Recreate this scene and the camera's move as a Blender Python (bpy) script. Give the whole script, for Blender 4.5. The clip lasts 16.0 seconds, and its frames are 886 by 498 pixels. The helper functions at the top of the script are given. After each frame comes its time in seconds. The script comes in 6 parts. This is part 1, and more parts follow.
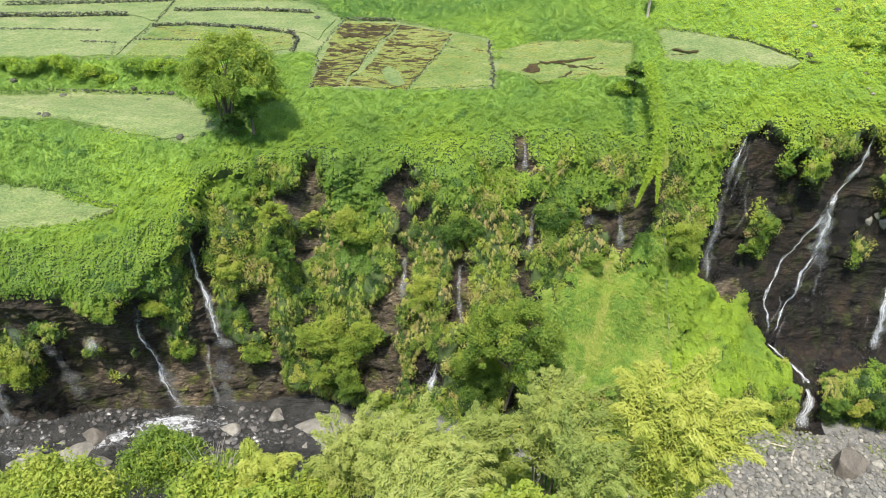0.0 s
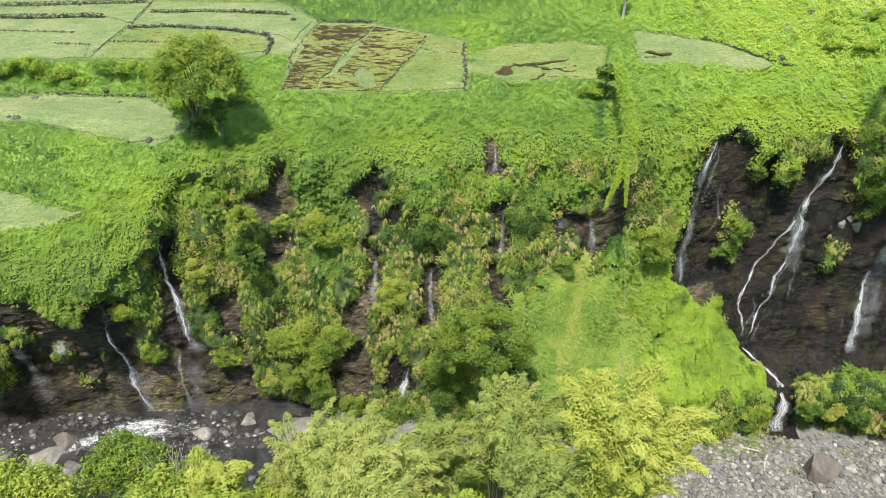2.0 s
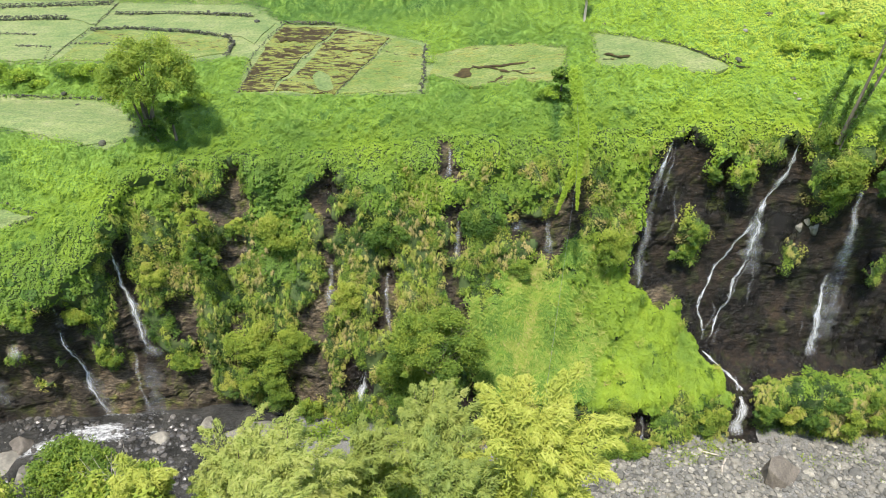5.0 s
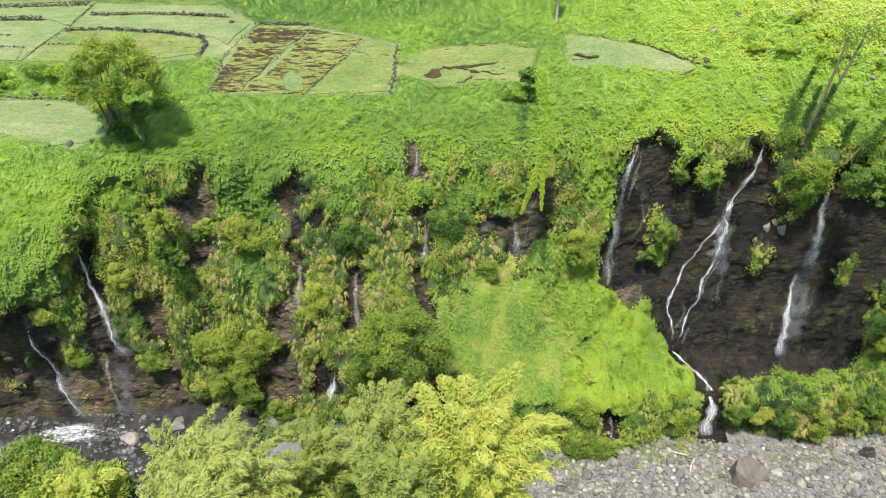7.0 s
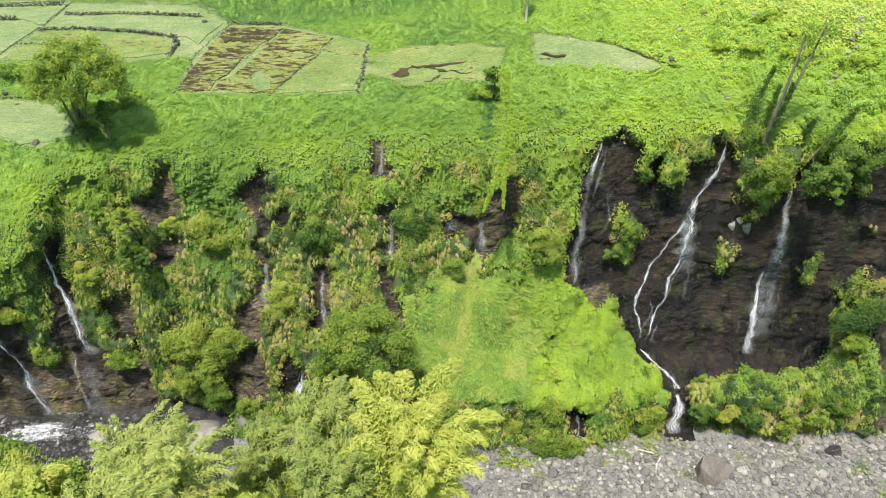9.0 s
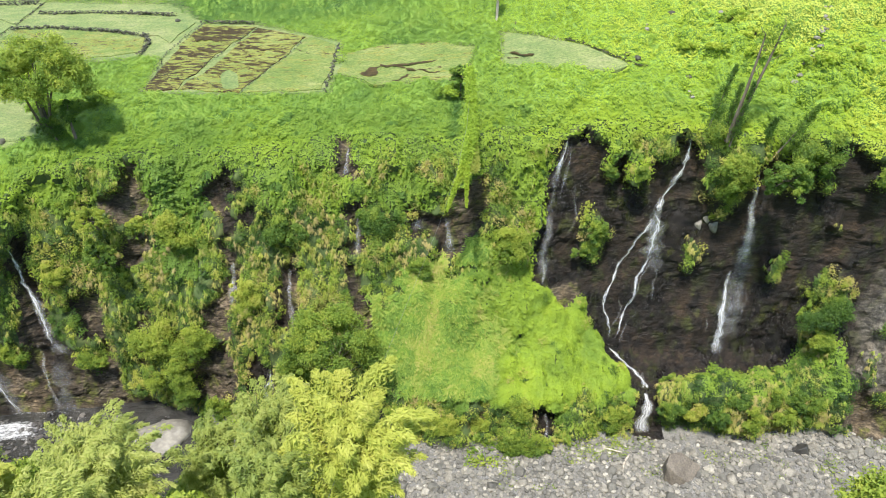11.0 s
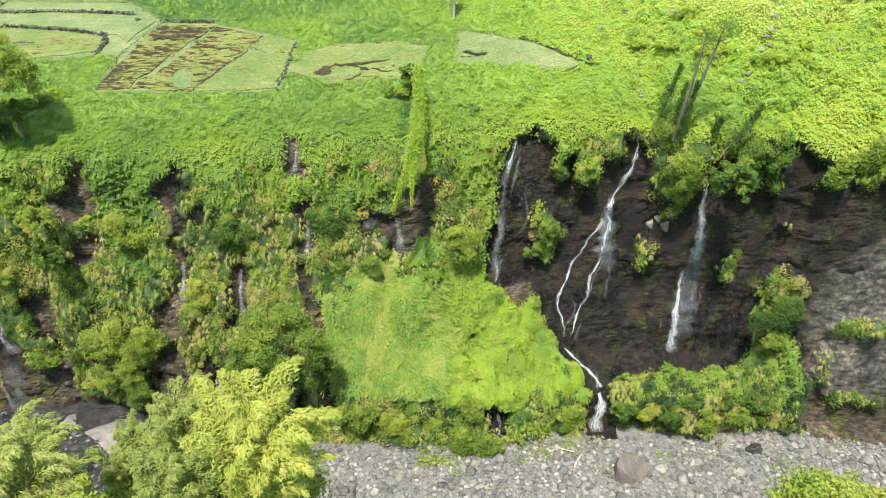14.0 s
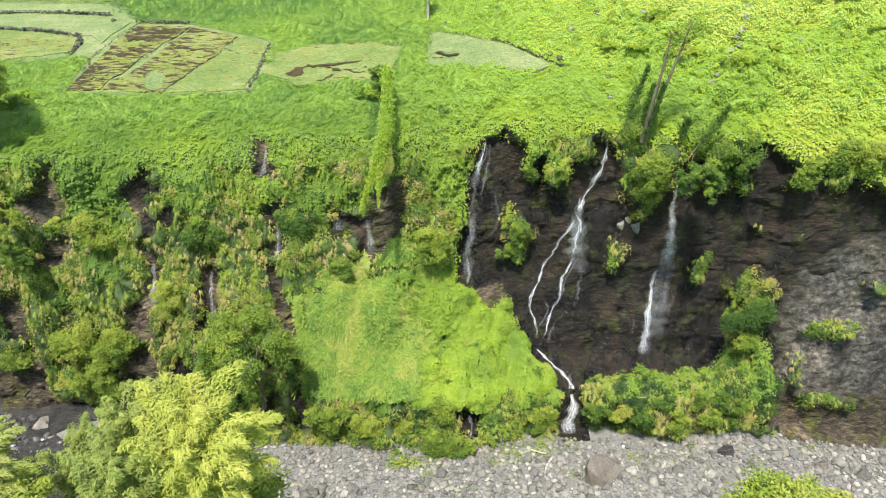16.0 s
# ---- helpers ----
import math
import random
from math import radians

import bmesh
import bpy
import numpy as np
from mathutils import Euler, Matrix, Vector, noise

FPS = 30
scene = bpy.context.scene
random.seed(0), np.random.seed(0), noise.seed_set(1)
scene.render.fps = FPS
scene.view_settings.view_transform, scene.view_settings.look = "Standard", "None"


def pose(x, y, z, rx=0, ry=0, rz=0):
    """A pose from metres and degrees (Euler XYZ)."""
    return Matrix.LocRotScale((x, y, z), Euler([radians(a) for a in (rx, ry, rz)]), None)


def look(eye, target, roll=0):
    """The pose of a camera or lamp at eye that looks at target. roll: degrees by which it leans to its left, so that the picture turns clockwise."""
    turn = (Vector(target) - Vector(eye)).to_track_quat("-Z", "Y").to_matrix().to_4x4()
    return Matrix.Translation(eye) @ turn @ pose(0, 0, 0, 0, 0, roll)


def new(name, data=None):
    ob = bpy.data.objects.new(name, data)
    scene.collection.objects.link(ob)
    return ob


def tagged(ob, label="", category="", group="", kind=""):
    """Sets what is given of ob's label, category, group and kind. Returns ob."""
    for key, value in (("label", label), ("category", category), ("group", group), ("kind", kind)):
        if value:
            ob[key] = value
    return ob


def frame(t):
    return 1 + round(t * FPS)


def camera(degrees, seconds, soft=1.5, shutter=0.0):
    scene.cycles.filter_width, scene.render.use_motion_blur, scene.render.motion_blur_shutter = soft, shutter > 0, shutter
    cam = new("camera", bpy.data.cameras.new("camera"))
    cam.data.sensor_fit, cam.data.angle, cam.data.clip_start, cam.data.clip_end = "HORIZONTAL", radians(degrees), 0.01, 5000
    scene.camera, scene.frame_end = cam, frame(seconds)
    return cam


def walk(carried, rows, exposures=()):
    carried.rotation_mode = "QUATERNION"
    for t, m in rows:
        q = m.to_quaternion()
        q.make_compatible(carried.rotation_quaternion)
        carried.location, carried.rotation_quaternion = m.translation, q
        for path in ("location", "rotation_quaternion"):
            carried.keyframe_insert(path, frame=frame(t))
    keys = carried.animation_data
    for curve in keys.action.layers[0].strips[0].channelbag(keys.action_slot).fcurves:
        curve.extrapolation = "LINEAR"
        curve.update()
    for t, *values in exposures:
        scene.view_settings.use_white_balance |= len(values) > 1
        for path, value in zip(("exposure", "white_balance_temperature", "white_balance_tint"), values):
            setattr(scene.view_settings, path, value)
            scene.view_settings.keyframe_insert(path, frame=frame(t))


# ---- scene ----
cam = camera(64.0, 16.0, soft=1.0)
METRES, EYE, TILT, LEAN, TURN = 24.0, 56.0, -34.0, 0.0, 0.0
ROWS = [
    (0.0, 0.0, 0.0, 0.0, 0.0, 0.0, -0.0),
    (0.5, 0.0286, 0.0037, 0.0041, -0.0, -0.01, 0.0),
    (1.0, 0.0586, 0.0076, 0.0096, 0.01, -0.05, 0.01),
    (1.5, 0.0869, 0.0111, 0.0136, 0.01, -0.05, 0.01),
    (2.0, 0.1178, 0.0147, 0.0158, 0.01, -0.03, 0.01),
    (2.5, 0.1454, 0.018, 0.0188, -0.01, -0.04, 0.02),
    (3.0, 0.1747, 0.0215, 0.0218, -0.02, -0.02, 0.02),
    (3.5, 0.2011, 0.0248, 0.025, -0.02, -0.03, 0.03),
    (4.0, 0.2319, 0.0273, 0.0266, -0.03, -0.02, 0.05),
    (6.5, 0.3828, 0.0277, 0.0259, -0.1, 0.06, 0.07),
    (7.0, 0.4168, 0.0254, 0.0257, -0.1, 0.05, 0.09),
    (7.5, 0.4483, 0.0224, 0.0247, -0.11, 0.07, 0.09),
    (8.0, 0.4825, 0.02, 0.0214, -0.13, 0.12, 0.1),
    (8.5, 0.5139, 0.0185, 0.0184, -0.14, 0.13, 0.11),
    (9.0, 0.55, 0.0182, 0.0147, -0.16, 0.15, 0.12),
    (11.5, 0.7139, 0.0174, 0.0123, -0.22, 0.1, 0.15),
    (12.0, 0.7491, 0.0185, 0.0129, -0.21, 0.09, 0.15),
    (12.5, 0.7815, 0.0199, 0.0131, -0.19, 0.07, 0.15),
    (13.0, 0.8148, 0.0212, 0.0119, -0.19, 0.07, 0.16),
    (13.5, 0.8439, 0.0221, 0.0113, -0.23, 0.08, 0.16),
    (14.0, 0.8751, 0.0238, 0.0116, -0.26, 0.06, 0.17),
    (14.5, 0.9029, 0.0251, 0.0123, -0.28, 0.07, 0.17),
    (15.0, 0.933, 0.0251, 0.0158, -0.27, 0.07, 0.18),
    (15.5, 0.9617, 0.0262, 0.0175, -0.26, 0.05, 0.19),
    (16.0, 0.995, 0.0283, 0.0198, -0.22, 0.01, 0.19),
]
walk(cam, [(t, pose(0, 0, EYE, TILT, LEAN, TURN) @ pose(METRES * x, METRES * y, METRES * z, 90 + pitch, roll, yaw)) for t, x, y, z, yaw, pitch, roll in ROWS],
     exposures=[(0.0, 1.29), (4.0, 1.32), (8.0, 1.40), (13.0, 1.48), (16.0, 1.51)])

# ---- light: high sun from the near side, open sky ----
SUN_ELEVATION, SUN_AZIMUTH = 68.0, -160.0
world = bpy.data.worlds.new("sky")
scene.world = world
world.use_nodes = True
sky = world.node_tree.nodes.new("ShaderNodeTexSky")
sky.sky_type, sky.sun_disc = "NISHITA", False
sky.sun_elevation, sky.sun_rotation = radians(SUN_ELEVATION), radians(SUN_AZIMUTH)
world.node_tree.nodes["Background"].inputs[1].default_value = 0.15
world.node_tree.links.new(sky.outputs[0], world.node_tree.nodes["Background"].inputs[0])
sun = new("sun", bpy.data.lights.new("sun", "SUN"))
sun.data.energy, sun.data.angle, sun.data.color = 3.1, radians(4.0), (1.0, 0.95, 0.86)
a, e = radians(SUN_AZIMUTH), radians(SUN_ELEVATION)
sun.matrix_world = look((0, 0, 0), (-math.sin(a) * math.cos(e), -math.cos(a) * math.cos(e), -math.sin(e)))


# ---- materials ----
def material(name):
    m = bpy.data.materials.new(name)
    m.use_nodes = True
    n, l = m.node_tree.nodes, m.node_tree.links
    return m, n, l, n["Principled BSDF"]


def ramp(n, stops, interpolation="LINEAR"):
    r = n.new("ShaderNodeValToRGB")
    r.color_ramp.interpolation = interpolation
    while len(r.color_ramp.elements) < len(stops):
        r.color_ramp.elements.new(0.5)
    for el, (p, c) in zip(r.color_ramp.elements, stops):
        el.position, el.color = p, (*c, 1) if len(c) == 3 else c
    return r


def noise_node(n, l, scale, detail=5.0, stretch=(1, 1, 1), rough=0.6, coords="Object"):
    tc, mp, nz = n.new("ShaderNodeTexCoord"), n.new("ShaderNodeMapping"), n.new("ShaderNodeTexNoise")
    mp.inputs["Scale"].default_value = stretch
    nz.inputs["Scale"].default_value, nz.inputs["Detail"].default_value, nz.inputs["Roughness"].default_value = scale, detail, rough
    l.new(tc.outputs[coords], mp.inputs[0])
    l.new(mp.outputs[0], nz.inputs["Vector"])
    return nz


def mix(n, l, fac, a, b, blend="MIX"):
    m = n.new("ShaderNodeMix")
    m.data_type, m.blend_type = "RGBA", blend
    for sock, v in ((m.inputs[0], fac), (m.inputs[6], a), (m.inputs[7], b)):
        if isinstance(v, (int, float)):
            sock.default_value = v
        elif isinstance(v, tuple):
            sock.default_value = (*v, 1)
        else:
            l.new(v, sock)
    return m.outputs[2]


def bump(n, l, bsdf, height, strength, distance):
    b = n.new("ShaderNodeBump")
    b.inputs["Strength"].default_value, b.inputs["Distance"].default_value = strength, distance
    l.new(height, b.inputs["Height"])
    l.new(b.outputs[0], bsdf.inputs["Normal"])
    return b


def leaf_material(name, stops, through_light=0.35, rough=0.55, patch=0.35, scatter=0.2, sway=0.34):
    """Leaves: hue by the tint of each leaf, a little different from leaf to leaf and from patch to patch."""
    m, n, l, b = material(name)
    at = n.new("ShaderNodeAttribute")
    at.attribute_name = "tint"
    geo = n.new("ShaderNodeNewGeometry")
    big = noise_node(n, l, patch, 3)
    add = n.new("ShaderNodeMath")
    add.operation = "MULTIPLY_ADD"
    l.new(geo.outputs["Random Per Island"], add.inputs[0])
    add.inputs[1].default_value = scatter
    l.new(at.outputs["Fac"], add.inputs[2])
    add2 = n.new("ShaderNodeMath")
    add2.operation = "MULTIPLY_ADD"
    l.new(big.outputs[0], add2.inputs[0])
    add2.inputs[1].default_value = sway
    l.new(add.outputs[0], add2.inputs[2])
    sub = n.new("ShaderNodeMath")
    sub.operation = "SUBTRACT"
    l.new(add2.outputs[0], sub.inputs[0])
    sub.inputs[1].default_value = (sway + scatter) / 2
    r = ramp(n, stops)
    l.new(sub.outputs[0], r.inputs[0])
    l.new(r.outputs[0], b.inputs["Base Color"])
    b.inputs["Roughness"].default_value = rough
    b.inputs["Specular IOR Level"].default_value = 0.22
    tr, ms = n.new("ShaderNodeBsdfTranslucent"), n.new("ShaderNodeMixShader")
    l.new(mix(n, l, 0.35, r.outputs[0], (0.30, 0.42, 0.03)), tr.inputs[0])
    ms.inputs[0].default_value = through_light
    l.new(b.outputs[0], ms.inputs[1])
    l.new(tr.outputs[0], ms.inputs[2])
    l.new(ms.outputs[0], n["Material Output"].inputs[0])
    return m


GREENS = [(0.0, (0.024, 0.066, 0.024)), (0.22, (0.070, 0.152, 0.032)), (0.45, (0.162, 0.262, 0.038)), (0.66, (0.292, 0.405, 0.038)), (0.82, (0.430, 0.480, 0.066)), (1.0, (0.48, 0.52, 0.12))]
OLIVES = [(0.0, (0.024, 0.056, 0.018)), (0.22, (0.070, 0.138, 0.024)), (0.45, (0.170, 0.246, 0.034)), (0.66, (0.295, 0.350, 0.046)), (0.84, (0.38, 0.38, 0.075)), (1.0, (0.38, 0.31, 0.12))]
LEAF = leaf_material("creeper_leaf", GREENS, 0.45, scatter=0.05, sway=0.16)
SHRUB = leaf_material("shrub_leaf", OLIVES, 0.40, patch=0.6, scatter=0.12, sway=0.24)
BLADE = leaf_material("grass_blade", [(0.0, (0.05, 0.13, 0.02)), (0.3, (0.13, 0.235, 0.03)), (0.55, (0.235, 0.325, 0.045)), (0.8, (0.36, 0.345, 0.085)), (1.0, (0.37, 0.30, 0.13))], 0.3, patch=0.5)
NEEDLE = leaf_material("feathery_leaf", [(0.0, (0.08, 0.13, 0.045)), (0.4, (0.198, 0.250, 0.058)), (0.7, (0.315, 0.350, 0.080)), (1.0, (0.40, 0.40, 0.14))], 0.35, patch=0.5)
BAMBOO = leaf_material("bamboo_leaf", [(0.0, (0.10, 0.18, 0.025)), (0.4, (0.275, 0.325, 0.050)), (0.75, (0.415, 0.430, 0.080)), (1.0, (0.50, 0.48, 0.13))], 0.4, patch=0.4)


def bark_material(name, dark, light):
    m, n, l, b = material(name)
    nz = noise_node(n, l, 3.0, 6, (1, 1, 0.25))
    r = ramp(n, [(0.3, dark), (0.7, light)])
    l.new(nz.outputs[0], r.inputs[0])
    l.new(r.outputs[0], b.inputs["Base Color"])
    b.inputs["Roughness"].default_value = 0.85
    bump(n, l, b, nz.outputs[0], 0.6, 0.05)
    return m


BARK = bark_material("bark", (0.05, 0.038, 0.026), (0.17, 0.14, 0.10))
DEAD_WOOD = bark_material("weathered_wood", (0.22, 0.19, 0.15), (0.48, 0.43, 0.36))


def stone_material(name, dark, light, rough=0.75, scale=1.2, vary=1.0):
    m, n, l, b = material(name)
    nz, fine = noise_node(n, l, scale, 6), noise_node(n, l, scale * 9, 4)
    r = ramp(n, [(0.28, dark), (0.72, light)])
    l.new(nz.outputs[0], r.inputs[0])
    info = n.new("ShaderNodeObjectInfo")
    rr = ramp(n, [(q, tuple(1 + vary * (w - 1) for w in tone)) for q, tone in ((0.0, (0.34, 0.35, 0.35)), (0.35, (0.72, 0.73, 0.72)), (0.7, (1.0, 0.98, 0.93)), (0.9, (1.3, 1.28, 1.22)), (1.0, (1.9, 1.88, 1.8)))])
    isl = n.new("ShaderNodeNewGeometry")
    ad = n.new("ShaderNodeMath")
    ad.operation = "ADD"
    l.new(info.outputs["Random"], ad.inputs[0])
    l.new(isl.outputs["Random Per Island"], ad.inputs[1])
    fr = n.new("ShaderNodeMath")
    fr.operation = "FRACT"
    l.new(ad.outputs[0], fr.inputs[0])
    l.new(fr.outputs[0], rr.inputs[0])
    c = mix(n, l, 1.0, r.outputs[0], rr.outputs[0], "MULTIPLY")
    f2 = ramp(n, [(0.35, (0.7, 0.7, 0.7)), (0.65, (1.1, 1.1, 1.1))])
    l.new(fine.outputs[0], f2.inputs[0])
    l.new(mix(n, l, 1.0, c, f2.outputs[0], "MULTIPLY"), b.inputs["Base Color"])
    b.inputs["Roughness"].default_value = rough
    bump(n, l, b, fine.outputs[0], 0.5, 0.04)
    return m


STONE = stone_material("river_stone", (0.122, 0.116, 0.100), (0.262, 0.248, 0.214), vary=0.85)
WALL_STONE = stone_material("field_stone", (0.030, 0.032, 0.018), (0.080, 0.078, 0.046), vary=0.6)
BROWN_STONE = stone_material("brown_boulder", (0.082, 0.070, 0.057), (0.168, 0.146, 0.120), 0.8, 0.7, 0.3)
PALE_STONE = stone_material("pale_boulder", (0.16, 0.147, 0.122), (0.30, 0.28, 0.235), 0.7, 0.7, 0.4)
WET_STONE = stone_material("wet_boulder", (0.045, 0.043, 0.042), (0.12, 0.112, 0.105), 0.3, 0.8)


def ground_material(name, low, middle, high):
    """Under the leaves: older leaves, moss and soil; on the river bed: grey gravel and sand (by the gravel attribute)."""
    m, n, l, b = material(name)
    nz, fine = noise_node(n, l, 0.5, 6), noise_node(n, l, 6.0, 6)
    soil = ramp(n, [(0.3, low), (0.55, middle), (0.75, high)])
    l.new(nz.outputs[0], soil.inputs[0])
    vor = n.new("ShaderNodeTexVoronoi")
    tc = n.new("ShaderNodeTexCoord")
    l.new(tc.outputs["Object"], vor.inputs["Vector"])
    vor.inputs["Scale"].default_value = 7.5
    peb = ramp(n, [(0.0, (0.24, 0.236, 0.222)), (0.5, (0.145, 0.142, 0.132)), (1.0, (0.045, 0.044, 0.040))])
    l.new(vor.outputs["Distance"], peb.inputs[0])
    sand = ramp(n, [(0.35, (0.095, 0.092, 0.082)), (0.65, (0.17, 0.163, 0.146))])
    l.new(fine.outputs[0], sand.inputs[0])
    sw = ramp(n, [(0.42, (0, 0, 0)), (0.56, (1, 1, 1))])
    l.new(nz.outputs[0], sw.inputs[0])
    gravel = mix(n, l, sw.outputs[0], peb.outputs[0], sand.outputs[0])
    at = n.new("ShaderNodeAttribute")
    at.attribute_name = "gravel"
    l.new(mix(n, l, at.outputs["Fac"], soil.outputs[0], gravel), b.inputs["Base Color"])
    b.inputs["Roughness"].default_value = 0.9
    bump(n, l, b, vor.outputs["Distance"], 0.5, -0.12)
    return m


def rock_material():
    """Basalt in flat-lying beds: black where water runs, brown with rust and moss, dry grey (by the grey attribute)."""
    m, n, l, b = material("basalt")
    beds = noise_node(n, l, 0.7, 8, (0.5, 0.5, 1.7), 0.68)
    stain = noise_node(n, l, 0.42, 6, (1, 1, 0.5), 0.62)
    fine = noise_node(n, l, 3.0, 9, (0.55, 0.55, 2.2), 0.76)
    wet = ramp(n, [(0.32, (0.0056, 0.0050, 0.0043)), (0.50, (0.0102, 0.0084, 0.0067)), (0.64, (0.021, 0.0162, 0.0118)), (0.80, (0.050, 0.041, 0.032))])
    l.new(beds.outputs[0], wet.inputs[0])
    rust = ramp(n, [(0.47, (0, 0, 0)), (0.60, (1, 1, 1))])
    l.new(stain.outputs[0], rust.inputs[0])
    c = mix(n, l, rust.outputs[0], wet.outputs[0], mix(n, l, 0.60, wet.outputs[0], (0.040, 0.026, 0.014)))
    moss_n = noise_node(n, l, 0.8, 5, (1, 1, 0.6))
    moss = ramp(n, [(0.52, (0, 0, 0)), (0.62, (0.85, 0.85, 0.85))])
    l.new(moss_n.outputs[0], moss.inputs[0])
    dry = ramp(n, [(0.3, (0.040, 0.032, 0.021)), (0.5, (0.105, 0.084, 0.055)), (0.72, (0.185, 0.158, 0.115))])
    dn = noise_node(n, l, 0.45, 7, (1, 1, 1.3), 0.62)
    l.new(dn.outputs[0], dry.inputs[0])
    at = n.new("ShaderNodeAttribute")
    at.attribute_name = "grey"
    c = mix(n, l, at.outputs["Fac"], c, dry.outputs[0])
    c = mix(n, l, moss.outputs[0], c, mix(n, l, at.outputs["Fac"], (0.034, 0.040, 0.010), (0.110, 0.125, 0.022)))
    big = n.new("ShaderNodeAttribute")
    big.attribute_name = "massive"
    slab_n = noise_node(n, l, 0.32, 9, (1, 1, 0.9), 0.64)
    slab = ramp(n, [(0.32, (0.030, 0.028, 0.023)), (0.46, (0.078, 0.073, 0.060)), (0.58, (0.122, 0.116, 0.098)), (0.74, (0.20, 0.19, 0.16))])
    l.new(slab_n.outputs[0], slab.inputs[0])
    c = mix(n, l, big.outputs["Fac"], c, slab.outputs[0])
    f2 = ramp(n, [(0.36, (0.24, 0.24, 0.24)), (0.5, (0.80, 0.78, 0.78)), (0.66, (2.1, 2.05, 2.0))])
    grit = noise_node(n, l, 2.2, 9, (0.9, 0.9, 1.2), 0.74)
    l.new(mix(n, l, big.outputs["Fac"], fine.outputs[0], grit.outputs[0]), f2.inputs[0])
    tone_n = noise_node(n, l, 0.16, 4, (1, 1, 0.7))
    tone = ramp(n, [(0.36, (0.58, 0.58, 0.58)), (0.52, (0.85, 0.84, 0.82)), (0.66, (1.7, 1.6, 1.5))])
    l.new(tone_n.outputs[0], tone.inputs[0])
    c = mix(n, l, 1.0, mix(n, l, 1.0, c, f2.outputs[0], "MULTIPLY"), tone.outputs[0], "MULTIPLY")
    # Glints of wet rock, painted as small pale flecks in the base colour.
    glint_n = noise_node(n, l, 4.2, 4, (1, 1, 1.6), 0.6)
    glint = ramp(n, [(0.66, (0, 0, 0)), (0.72, (0.8, 0.8, 0.8))])
    l.new(glint_n.outputs[0], glint.inputs[0])
    l.new(mix(n, l, glint.outputs[0], c, (0.17, 0.16, 0.15)), b.inputs["Base Color"])
    b.inputs["Specular IOR Level"].default_value = 0.36
    ro = ramp(n, [(0.40, (0.22, 0.22, 0.22)), (0.56, (0.70, 0.70, 0.70))])
    l.new(stain.outputs[0], ro.inputs[0])
    l.new(mix(n, l, at.outputs["Fac"], ro.outputs[0], (0.85, 0.85, 0.85)), b.inputs["Roughness"])
    h = mix(n, l, big.outputs["Fac"], mix(n, l, 0.5, beds.outputs[0], fine.outputs[0]), mix(n, l, 0.5, slab_n.outputs[0], grit.outputs[0]))
    bump(n, l, b, h, 1.0, 0.6)
    return m


GROUND = ground_material("ground", (0.085, 0.160, 0.022), (0.150, 0.245, 0.032), (0.21, 0.28, 0.042))
MOSS = ground_material("mossy_soil", (0.030, 0.055, 0.014), (0.062, 0.092, 0.022), (0.11, 0.115, 0.034))
ROCK = rock_material()


